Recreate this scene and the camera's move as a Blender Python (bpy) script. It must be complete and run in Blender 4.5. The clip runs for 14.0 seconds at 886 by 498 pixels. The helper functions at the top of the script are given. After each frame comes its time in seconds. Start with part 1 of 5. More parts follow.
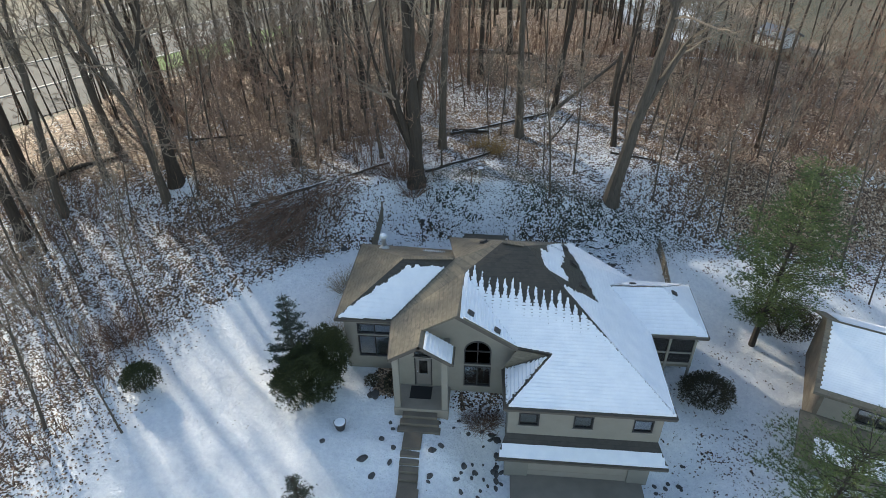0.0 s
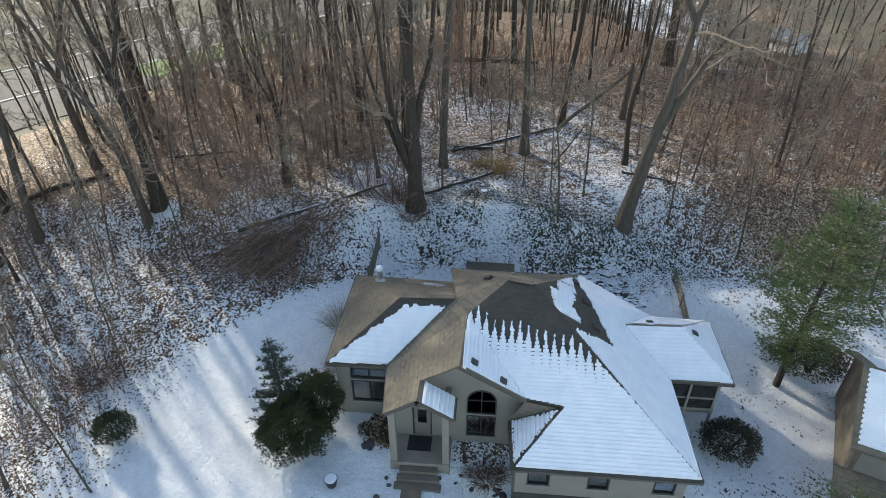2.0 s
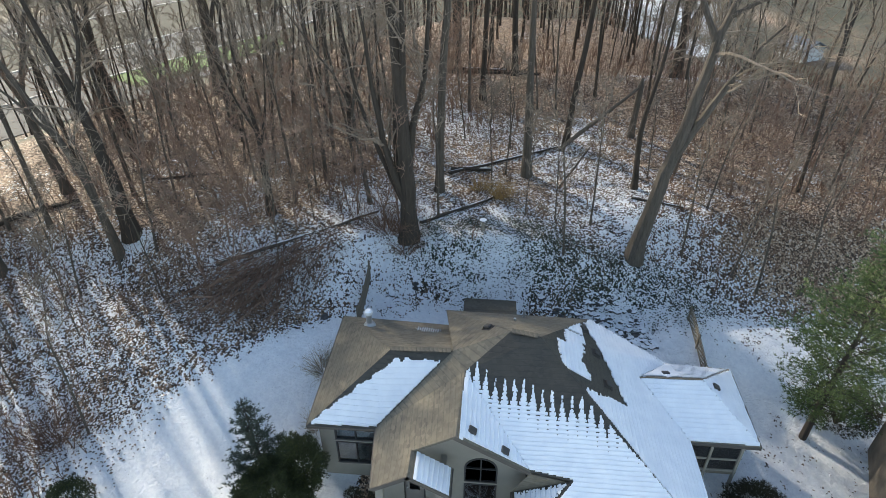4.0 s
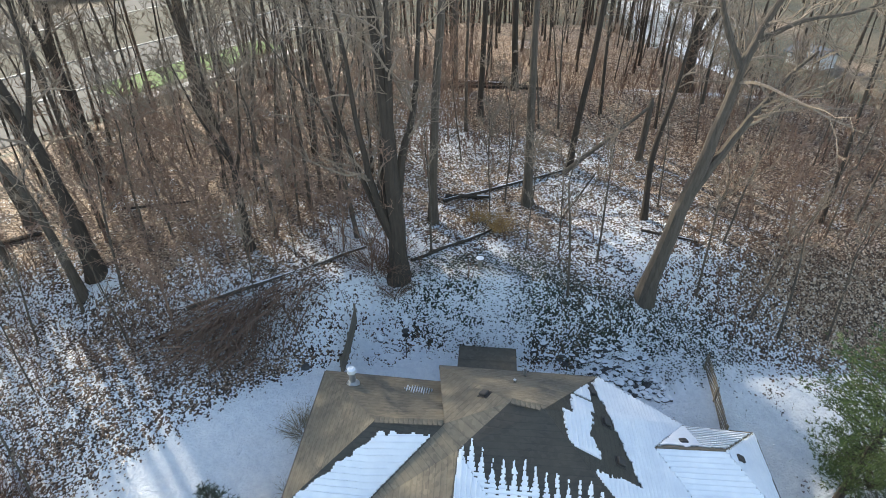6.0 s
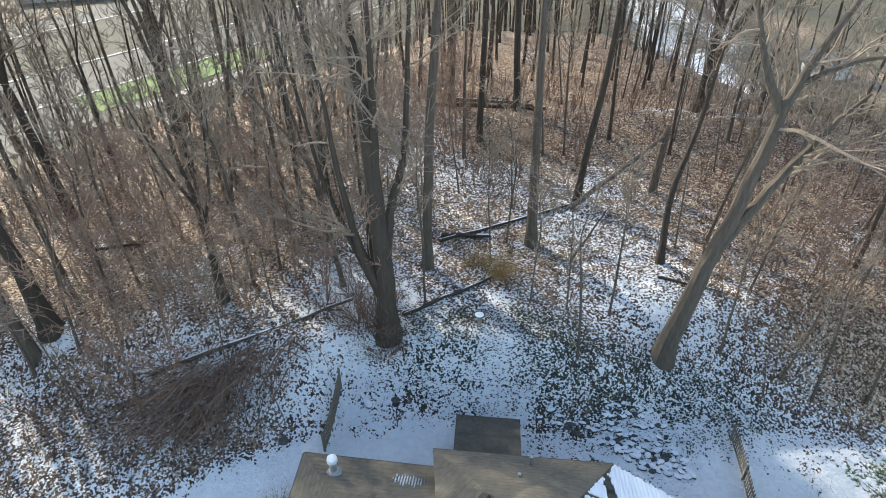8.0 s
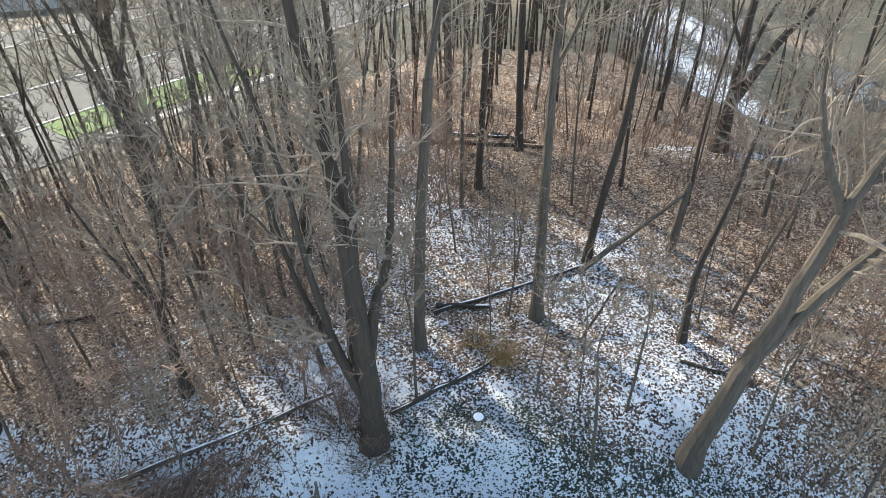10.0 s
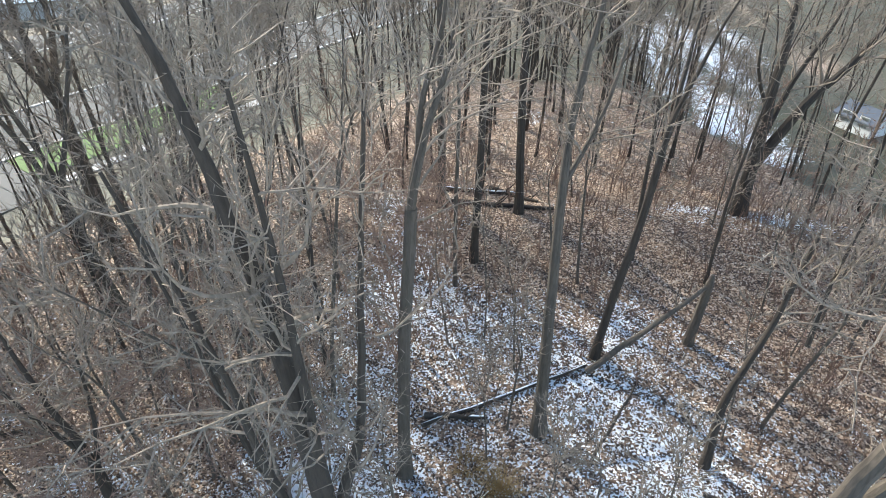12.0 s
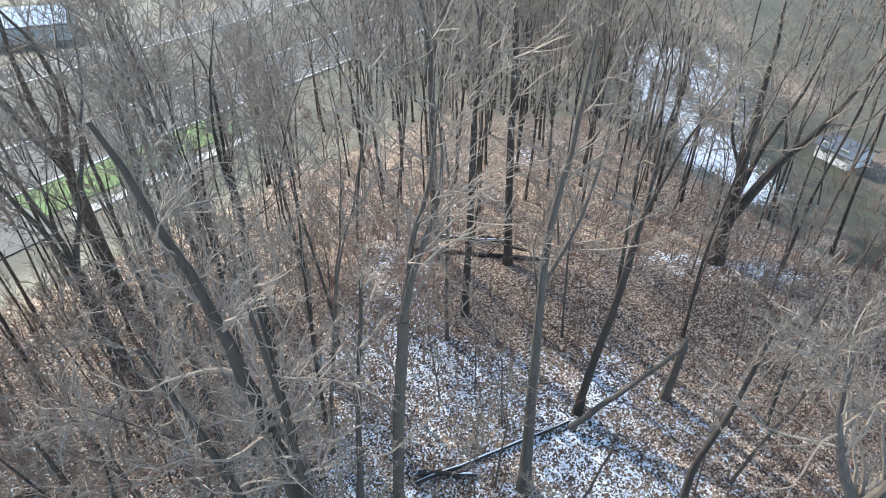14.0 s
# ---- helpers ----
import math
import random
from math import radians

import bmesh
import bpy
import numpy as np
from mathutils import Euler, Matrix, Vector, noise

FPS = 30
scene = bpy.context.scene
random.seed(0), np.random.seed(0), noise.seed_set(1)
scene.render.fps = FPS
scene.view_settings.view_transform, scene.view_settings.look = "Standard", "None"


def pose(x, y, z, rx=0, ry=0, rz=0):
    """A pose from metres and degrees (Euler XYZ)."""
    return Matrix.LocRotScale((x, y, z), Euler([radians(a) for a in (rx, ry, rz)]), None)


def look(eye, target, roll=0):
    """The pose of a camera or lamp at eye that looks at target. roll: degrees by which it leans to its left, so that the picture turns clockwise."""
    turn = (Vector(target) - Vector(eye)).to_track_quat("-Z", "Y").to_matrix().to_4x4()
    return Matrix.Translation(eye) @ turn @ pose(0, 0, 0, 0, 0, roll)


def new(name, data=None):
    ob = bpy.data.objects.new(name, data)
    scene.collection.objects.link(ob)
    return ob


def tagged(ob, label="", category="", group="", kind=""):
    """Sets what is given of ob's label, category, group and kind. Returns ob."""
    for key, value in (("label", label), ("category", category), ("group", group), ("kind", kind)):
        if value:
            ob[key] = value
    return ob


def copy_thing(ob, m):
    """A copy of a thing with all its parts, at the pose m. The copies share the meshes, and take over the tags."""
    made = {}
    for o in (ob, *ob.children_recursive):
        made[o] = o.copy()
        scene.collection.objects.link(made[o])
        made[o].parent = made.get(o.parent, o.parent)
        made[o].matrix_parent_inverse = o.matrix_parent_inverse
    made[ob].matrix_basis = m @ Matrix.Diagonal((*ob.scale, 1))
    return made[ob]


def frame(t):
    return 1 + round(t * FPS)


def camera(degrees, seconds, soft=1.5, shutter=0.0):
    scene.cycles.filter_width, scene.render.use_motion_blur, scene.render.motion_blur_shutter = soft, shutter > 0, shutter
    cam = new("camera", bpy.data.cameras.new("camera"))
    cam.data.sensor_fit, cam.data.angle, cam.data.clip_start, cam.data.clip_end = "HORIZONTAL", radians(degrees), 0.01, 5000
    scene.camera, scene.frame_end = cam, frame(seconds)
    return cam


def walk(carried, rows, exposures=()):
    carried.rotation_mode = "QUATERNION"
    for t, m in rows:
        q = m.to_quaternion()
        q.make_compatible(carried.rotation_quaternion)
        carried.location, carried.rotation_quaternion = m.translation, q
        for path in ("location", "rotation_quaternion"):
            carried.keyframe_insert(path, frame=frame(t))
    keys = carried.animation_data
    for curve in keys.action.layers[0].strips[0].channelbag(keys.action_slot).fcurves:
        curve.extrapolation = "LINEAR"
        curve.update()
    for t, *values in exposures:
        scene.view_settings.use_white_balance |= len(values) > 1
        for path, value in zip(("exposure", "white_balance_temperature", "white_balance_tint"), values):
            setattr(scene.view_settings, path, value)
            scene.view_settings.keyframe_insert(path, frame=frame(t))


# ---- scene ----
cam = camera(73.4, 14.0, 0.6)
METRES, EYE, TILT, LEAN, TURN = 34.0, 28.0, -33.5, 0.3, 4.9
ROWS = [
    (0.0, 0.0, 0.0, 0.0, -0.0, 0.0, 0.0),
    (0.5, -0.0, 0.0201, 0.0133, -0.03, -0.02, 0.0),
    (1.0, 0.0001, 0.0407, 0.029, -0.0, -0.08, 0.0),
    (1.5, -0.0003, 0.0616, 0.0451, 0.01, -0.14, -0.03),
    (2.0, -0.0004, 0.083, 0.061, 0.06, -0.19, -0.06),
    (4.5, 0.0074, 0.2003, 0.1479, -0.08, -0.46, -0.07),
    (5.0, 0.0104, 0.225, 0.1667, -0.09, -0.52, -0.05),
    (5.5, 0.0136, 0.249, 0.1859, -0.08, -0.6, -0.06),
    (6.0, 0.0165, 0.2727, 0.204, -0.08, -0.66, -0.05),
    (6.5, 0.0183, 0.2981, 0.2224, -0.09, -0.73, -0.03),
    (7.0, 0.0206, 0.3256, 0.243, -0.08, -0.81, -0.01),
    (7.5, 0.0222, 0.3538, 0.2675, -0.11, -0.96, 0.01),
    (8.0, 0.0238, 0.3828, 0.2955, -0.12, -1.14, 0.02),
    (10.5, 0.034, 0.5396, 0.4596, -0.26, -1.78, 0.0),
    (11.0, 0.0365, 0.5749, 0.499, -0.33, -1.98, -0.05),
    (11.5, 0.0368, 0.61, 0.5425, -0.55, -2.2, -0.14),
    (12.0, 0.0419, 0.632, 0.5823, -0.5, -2.28, -0.24),
    (12.5, 0.0452, 0.6295, 0.6147, -0.46, -2.42, -0.28),
    (13.0, 0.0467, 0.6141, 0.6423, -0.52, -2.46, -0.28),
    (13.5, 0.0476, 0.5945, 0.67, -0.72, -2.51, -0.09),
    (14.0, 0.0483, 0.5751, 0.6992, -0.91, -2.59, 0.06),
]
walk(cam, [(t, pose(0, 0, EYE, TILT, LEAN, TURN) @ pose(METRES * x, METRES * y, METRES * z, 90 + pitch, roll, yaw)) for t, x, y, z, yaw, pitch, roll in ROWS],
     exposures=((0.0, 1.03, 7050, 6), (2.2, 1.1, 7050, 6), (5.0, 1.3, 7100, 7), (8.0, 1.6, 6950, 6), (11.0, 1.66, 6700, 6), (14.0, 1.7, 6050, 6)))


# ---------------------------------------------------------------- light
SUN_DIR = Vector((-0.72, 0.69, 0.0)).normalized() * math.cos(radians(27)) + Vector((0, 0, math.sin(radians(27))))
sun = new("sun", bpy.data.lights.new("sun", "SUN"))
sun.data.energy, sun.data.angle, sun.data.color = 3.4, radians(1.6), (1.0, 0.93, 0.82)
sun.matrix_world = look((-60, 90, 80), Vector((-60, 90, 80)) - SUN_DIR)
world = bpy.data.worlds.new("sky")
scene.world = world
world.use_nodes = True
wn = world.node_tree.nodes
sky = wn.new("ShaderNodeTexSky")
sky.sky_type, sky.sun_disc = "NISHITA", False
sky.sun_elevation, sky.sun_rotation = radians(27), math.atan2(SUN_DIR.x, SUN_DIR.y)
wn["Background"].inputs[1].default_value = 0.15
world.node_tree.links.new(sky.outputs[0], wn["Background"].inputs[0])


# ---------------------------------------------------------------- small helpers
def smooth(a, b, x):
    t = min(1.0, max(0.0, (x - a) / (b - a)))
    return t * t * (3 - 2 * t)


def past_left(x, y):
    """Metres past the crest above the road."""
    return -0.8 * (x + 30.5) + 0.6 * (y - 60)


def past_right(x, y):
    """Metres past the crest above the clearing."""
    return 0.88 * (x - 17.5) + 0.47 * (y - 82)


def beyond(x, y):
    """0 on the wooded hill, 1 on the low land round its far side."""
    return max(smooth(-1, 15, past_left(x, y)) * smooth(38, 50, y), smooth(0, 13, past_right(x, y)) * smooth(60, 72, y), smooth(92, 112, y))


def ground(x, y):
    """The height of the ground at a place of the plan."""
    left = 2.3 + 0.9 * smooth(-9, -22, x) + 2.4 * smooth(24, 34, y)
    left += (8.0 - left) * smooth(34.2, 39.5, y)
    right = 0.2 + 0.9 * smooth(22, 30, y) + 2.3 * smooth(30, 37, y) + 4.6 * smooth(37.5, 44.5, y)
    h = left + (right - left) * smooth(1, 16, x)
    h += 1.0 * smooth(46, 56, y) + 2.0 * smooth(55, 66, y)
    path = 1.92 - 0.9 * smooth(20.3, 18.1, y) - 0.1 * smooth(18, 12, y)
    h += (path - h) * smooth(-9.5, -5.0, x) * (1 - smooth(21.6, 23.6, y)) * (1 - smooth(-2, 2, x))
    drive = smooth(-2.4, 1.4, x) * (1 - smooth(21, 24, y)) * (1 - smooth(10.5, 14, x))
    h += (-1.0 - h) * drive
    yard = smooth(-9.0, -6.5, x) * (1 - smooth(9, 12, x)) * smooth(31, 33, y) * (1 - smooth(36.5, 39.3, y))
    h += (4.0 - 0.09 * (x + 2) - h) * yard
    h += (9.2 - h) * smooth(60, 71, y + 0.36 * max(0.0, -x - 8)) * smooth(50, 56, y)
    return h + (3.6 - h) * beyond(x, y)


def part(name, shape, material, parent=None, label=""):
    """One mesh object from a bmesh or from (verts, faces), under a thing or a part."""
    mesh = bpy.data.meshes.new(name)
    if isinstance(shape, tuple):
        mesh.from_pydata(shape[0], [], shape[1])
    else:
        shape.to_mesh(mesh)
        shape.free()
    for m in material if isinstance(material, (list, tuple)) else [material]:
        mesh.materials.append(m)
    ob = new(name, mesh)
    ob.parent = parent
    if label:
        ob["label"] = label
    return ob


def thing(name, label, category, at=(0, 0, 0), group="", kind=""):
    ob = new(name)
    ob.location = at
    ob.empty_display_size = 0.2
    return tagged(ob, label, category, group, kind)


def box(bm, a, b, bevel=0.0):
    """A box between two corners, in bm."""
    x0, y0, z0 = a
    x1, y1, z1 = b
    v = [bm.verts.new(p) for p in ((x0, y0, z0), (x1, y0, z0), (x1, y1, z0), (x0, y1, z0), (x0, y0, z1), (x1, y0, z1), (x1, y1, z1), (x0, y1, z1))]
    f = [bm.faces.new([v[i] for i in q]) for q in ((3, 2, 1, 0), (4, 5, 6, 7), (0, 1, 5, 4), (1, 2, 6, 5), (2, 3, 7, 6), (3, 0, 4, 7))]
    if bevel:
        bmesh.ops.bevel(bm, geom=list({e for q in f for e in q.edges}), offset=bevel, segments=1, affect="EDGES")


def block(a, b, bevel=0.0):
    bm = bmesh.new()
    box(bm, a, b, bevel)
    return bm


def slab(points, thick, up=0.0):
    """A plate with these corners (seen from above, counter-clockwise), thick downwards."""
    bm = bmesh.new()
    top = [bm.verts.new((p[0], p[1], p[2] + up)) for p in points]
    low = [bm.verts.new((p[0], p[1], p[2] + up - thick)) for p in points]
    n = len(points)
    bm.faces.new(top)
    bm.faces.new(low[::-1])
    for i in range(n):
        j = (i + 1) % n
        bm.faces.new((top[j], top[i], low[i], low[j]))
    bmesh.ops.recalc_face_normals(bm, faces=bm.faces)
    bmesh.ops.triangulate(bm, faces=bm.faces[:2])
    return bm


class Tubes:
    """Tapered tubes along lines of points, gathered into one mesh."""

    def __init__(self):
        self.v, self.f = [], []

    def add(self, pts, radii, sides):
        v, f = self.v, self.f
        n, first = len(pts), len(self.v)
        axis = (pts[-1] - pts[0]).normalized()
        a = axis.orthogonal().normalized()
        b = axis.cross(a)
        pointed = sides == 3
        ring = [(math.cos(2 * math.pi * k / sides), math.sin(2 * math.pi * k / sides)) for k in range(sides)]
        for p, r in zip(pts[:-1] if pointed else pts, radii):
            for ca, sa in ring:
                v.append((p.x + (a.x * ca + b.x * sa) * r, p.y + (a.y * ca + b.y * sa) * r, p.z + (a.z * ca + b.z * sa) * r))
        if pointed:
            v.append(tuple(pts[-1]))
            tip = len(v) - 1
            f.extend((tip - 3 + k, tip - 3 + (k + 1) % 3, tip) for k in range(3))
        for i in range(n - 2 if pointed else n - 1):
            for k in range(sides):
                q = first + i * sides + k
                w = first + i * sides + (k + 1) % sides
                f.append((q, w, w + sides, q + sides))
        if sides > 3:
            f.append(tuple(first + (n - 1) * sides + k for k in range(sides)))


# ---------------------------------------------------------------- materials
class Nodes:
    def __init__(self, name, rough=0.8, metal=0.0):
        self.m = bpy.data.materials.new(name)
        self.m.use_nodes = True
        self.t = self.m.node_tree
        self.b = self.t.nodes["Principled BSDF"]
        self.b.inputs["Roughness"].default_value = rough
        self.b.inputs["Metallic"].default_value = metal
        self.co = self.t.nodes.new("ShaderNodeTexCoord").outputs["Object"]

    def link(self, a, b):
        self.t.links.new(a, b)

    def noise(self, scale, detail=4, rough=0.6, co=None):
        n = self.t.nodes.new("ShaderNodeTexNoise")
        n.inputs["Scale"].default_value, n.inputs["Detail"].default_value, n.inputs["Roughness"].default_value = scale, detail, rough
        self.link(co or self.co, n.inputs["Vector"])
        return n.outputs["Fac"]

    def scaled(self, sx, sy, sz):
        n = self.t.nodes.new("ShaderNodeMapping")
        n.inputs["Scale"].default_value = (sx, sy, sz)
        self.link(self.co, n.inputs["Vector"])
        return n.outputs[0]

    def cells(self, scale, out="Color", co=None):
        n = self.t.nodes.new("ShaderNodeTexVoronoi")
        n.inputs["Scale"].default_value = scale
        self.link(co or self.co, n.inputs["Vector"])
        return n.outputs[out]

    def ramp(self, fac, *stops):
        n = self.t.nodes.new("ShaderNodeValToRGB")
        e = n.color_ramp.elements
        while len(e) < len(stops):
            e.new(0.5)
        for q, (pos, col) in zip(e, stops):
            q.position, q.color = pos, (*col, 1) if len(col) == 3 else col
        self.link(fac, n.inputs[0])
        return n.outputs[0]

    def mix(self, fac, a, b, mode="MIX"):
        n = self.t.nodes.new("ShaderNodeMix")
        n.data_type, n.blend_type = "RGBA", mode
        for s, v in ((n.inputs[0], fac), (n.inputs[6], a), (n.inputs[7], b)):
            if isinstance(v, (int, float)):
                s.default_value = v
            elif isinstance(v, tuple):
                s.default_value = (*v, 1)
            else:
                self.link(v, s)
        return n.outputs[2]

    def math(self, op, a, b=None, c=None):
        n = self.t.nodes.new("ShaderNodeMath")
        n.operation = op
        for s, v in zip(n.inputs, (a, b, c)):
            if v is None:
                continue
            if isinstance(v, (int, float)):
                s.default_value = v
            else:
                self.link(v, s)
        return n.outputs[0]

    def bump(self, height, strength=0.4, dist=0.02):
        n = self.t.nodes.new("ShaderNodeBump")
        n.inputs["Strength"].default_value, n.inputs["Distance"].default_value = strength, dist
        self.link(height, n.inputs["Height"])
        self.link(n.outputs[0], self.b.inputs["Normal"])

    def colour(self, c):
        if isinstance(c, tuple):
            self.b.inputs["Base Color"].default_value = (*c, 1)
        else:
            self.link(c, self.b.inputs["Base Color"])
        return self.m


def plain(name, c, rough=0.7, metal=0.0, vary=0.25, scale=6.0, relief=0.15):
    """A surface of one colour with stains and grain."""
    n = Nodes(name, rough, metal)
    big, fine = n.noise(scale * 0.15, 3), n.noise(scale * 8, 5)
    dark = tuple(v * (1 - vary) for v in c)
    lite = tuple(min(1, v * (1 + vary * 0.6)) for v in c)
    col = n.mix(n.ramp(big, (0.3, (0, 0, 0)), (0.7, (1, 1, 1))), dark, lite)
    col = n.mix(0.35, col, n.ramp(fine, (0.25, dark), (0.75, lite)))
    if relief:
        n.bump(fine, relief, 0.01)
    return n.colour(col)


def bark(name, c):
    n = Nodes(name, 0.9)
    lines = n.noise(9, 5, 0.65, n.scaled(1, 1, 0.15))
    patch = n.noise(0.8, 3)
    dark, lite = tuple(v * 0.45 for v in c), tuple(v * 1.25 for v in c)
    col = n.ramp(lines, (0.3, dark), (0.55, c), (0.75, lite))
    col = n.mix(n.math("MULTIPLY", patch, 0.5), col, (c[0] * 0.8, c[1] * 0.9, c[2] * 0.8))
    n.bump(lines, 0.8, 0.03)
    return n.colour(col)


def snow_material():
    n = Nodes("snow", 0.55)
    soft, fine = n.noise(1.3, 4), n.noise(45, 4)
    n.bump(n.mix(0.4, n.noise(3.0, 5), fine), 0.6, 0.05)
    n.b.inputs["Subsurface Weight"].default_value = 0.0
    return n.colour(n.ramp(soft, (0.3, (0.80, 0.83, 0.88)), (0.7, (0.90, 0.92, 0.95))))


def ground_material():
    """Leaf litter, snow, evergreen ground cover and grass, laid out by the 'cover' attribute."""
    n = Nodes("ground_cover", 0.85)
    at = n.t.nodes.new("ShaderNodeAttribute")
    at.attribute_name = "cover"
    sep = n.t.nodes.new("ShaderNodeSeparateColor")
    n.link(at.outputs["Color"], sep.inputs[0])
    snow, green, grass = sep.outputs
    warp = n.t.nodes.new("ShaderNodeTexNoise")
    warp.inputs["Scale"].default_value = 9.0
    n.link(n.co, warp.inputs["Vector"])
    bent = n.mix(0.06, n.co, warp.outputs["Color"], "ADD")
    leaf = n.cells(10.5, "Color", bent)
    one = n.t.nodes.new("ShaderNodeSeparateColor")
    n.link(leaf, one.inputs[0])
    brown = n.ramp(one.outputs[0], (0.0, (0.016, 0.011, 0.009)), (0.24, (0.07, 0.045, 0.031)), (0.52, (0.27, 0.175, 0.115)), (0.78, (0.50, 0.37, 0.26)), (1.0, (0.72, 0.60, 0.49)))
    wet = n.ramp(one.outputs[0], (0.0, (0.012, 0.010, 0.010)), (0.45, (0.04, 0.028, 0.022)), (0.8, (0.13, 0.085, 0.062)), (1.0, (0.30, 0.21, 0.155)))
    brown = n.mix(n.ramp(snow, (0.28, (0, 0, 0)), (0.5, (1, 1, 1))), brown, wet)
    patch = n.noise(0.35, 4)
    brown = n.mix(n.ramp(patch, (0.35, (0, 0, 0)), (0.65, (1, 1, 1))), brown, n.mix(0.35, brown, (0.15, 0.088, 0.05)))
    ivy = n.ramp(one.outputs[1], (0.0, (0.010, 0.014, 0.015)), (0.6, (0.025, 0.038, 0.031)), (1.0, (0.06, 0.09, 0.05)))
    turf = n.mix(0.5, n.ramp(n.noise(2.5, 5), (0.3, (0.04, 0.038, 0.024)), (0.7, (0.092, 0.086, 0.062))), n.ramp(n.noise(0.12, 4), (0.35, (0.045, 0.05, 0.02)), (0.65, (0.095, 0.086, 0.062))))
    under = n.mix(green, brown, ivy)
    under = n.mix(grass, under, turf)
    # ragged snow: covers where the coverage beats two scales of noise
    lump = n.math("ADD", n.math("MULTIPLY", n.noise(1.3, 3, 0.6), 0.9), n.math("MULTIPLY", n.noise(5.0, 4, 0.7), 0.9))
    cell = n.math("MULTIPLY", one.outputs[2], 0.62)
    edge = n.math("SUBTRACT", n.math("SUBTRACT", n.math("ADD", snow, 0.9 + 0.31 - 0.5), lump), cell)
    keep = n.ramp(n.math("ADD", edge, 0.5), (0.48, (0, 0, 0)), (0.52, (1, 1, 1)))
    white = n.mix(0.4, n.ramp(n.noise(1.1, 4), (0.3, (0.76, 0.79, 0.84)), (0.7, (0.90, 0.92, 0.95))), n.ramp(n.noise(4.0, 5, 0.7), (0.35, (0.68, 0.71, 0.77)), (0.6, (0.92, 0.94, 0.96))))
    n.bump(n.mix(keep, one.outputs[2], n.mix(0.5, n.noise(1.6, 3), n.noise(5.5, 6, 0.7))), 1.0, 0.34)
    return n.colour(n.mix(keep, under, white))


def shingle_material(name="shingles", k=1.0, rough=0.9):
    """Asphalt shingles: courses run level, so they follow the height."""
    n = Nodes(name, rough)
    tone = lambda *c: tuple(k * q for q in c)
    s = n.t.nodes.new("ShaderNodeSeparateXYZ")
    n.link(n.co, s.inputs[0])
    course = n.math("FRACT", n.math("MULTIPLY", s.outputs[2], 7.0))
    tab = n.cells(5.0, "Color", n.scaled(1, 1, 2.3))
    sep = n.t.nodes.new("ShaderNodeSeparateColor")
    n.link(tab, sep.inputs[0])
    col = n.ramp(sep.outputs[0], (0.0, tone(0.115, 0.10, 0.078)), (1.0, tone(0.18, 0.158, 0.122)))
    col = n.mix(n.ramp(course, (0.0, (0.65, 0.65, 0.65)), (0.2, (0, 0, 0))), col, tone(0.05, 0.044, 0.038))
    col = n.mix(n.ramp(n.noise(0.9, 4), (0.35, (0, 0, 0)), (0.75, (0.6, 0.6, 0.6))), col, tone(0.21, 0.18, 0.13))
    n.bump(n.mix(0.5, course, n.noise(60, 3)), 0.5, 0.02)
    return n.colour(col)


def glass_material():
    n = Nodes("window_glass", 0.03)
    n.b.inputs["IOR"].default_value = 1.9
    n.b.inputs["Transmission Weight"].default_value = 1.0
    n.b.inputs["Coat Weight"].default_value = 1.0
    return n.colour((0.75, 0.8, 0.82))


# Evenly darker shingles for the low rear roof.
DARK_SHINGLE = shingle_material("damp_shingles", 0.55, 0.8)
# Darker shingle copy: shade of slopes turned from the sun, with meltwater, as colour.
SHADED_WET = shingle_material("meltwater_soaked_shingles", 0.34, 0.5)
SNOW, GROUND, SHINGLE, GLASS = snow_material(), ground_material(), shingle_material(), glass_material()
BARK = bark("bark_grey", (0.095, 0.076, 0.062))
BARK_DARK = bark("bark_dark", (0.05, 0.038, 0.03))
TWIG = bark("twig_bark", (0.25, 0.195, 0.155))
UNDER = bark("understory_twigs", (0.25, 0.16, 0.122))
BRUSH = bark("brush_stems", (0.20, 0.12, 0.088))
STUCCO = plain("stucco", (0.25, 0.232, 0.198), 0.85, vary=0.12, scale=8)
TRIM = plain("trim_paint", (0.30, 0.275, 0.235), 0.6, vary=0.1)
FASCIA = plain("dark_fascia", (0.10, 0.085, 0.07), 0.6, vary=0.2)
FRAME = plain("window_frame_dark", (0.035, 0.033, 0.032), 0.5, vary=0.2)
CONCRETE = plain("concrete", (0.25, 0.222, 0.185), 0.9, vary=0.25, scale=5)
STONE = plain("field_stone", (0.085, 0.083, 0.082), 0.85, vary=0.5, scale=9, relief=0.5)
WOOD = plain("weathered_wood", (0.17, 0.145, 0.11), 0.85, vary=0.35, scale=12, relief=0.3)
CEDAR = plain("cedar_siding", (0.17, 0.14, 0.105), 0.85, vary=0.4, scale=10, relief=0.4)
METAL = plain("galvanised_metal", (0.55, 0.55, 0.55), 0.45, 0.8, vary=0.2)
WHITE = plain("white_paint", (0.75, 0.75, 0.73), 0.5, vary=0.08)
MAT = plain("door_mat_rubber", (0.02, 0.02, 0.021), 0.9, vary=0.3)


# ---------------------------------------------------------------- ground
def to_line(x, y, a, b):
    """The distance of a place from the line between two others."""
    dx, dy = b[0] - a[0], b[1] - a[1]
    t = min(1, max(0, ((x - a[0]) * dx + (y - a[1]) * dy) / (dx * dx + dy * dy)))
    return math.hypot(x - a[0] - t * dx, y - a[1] - t * dy)


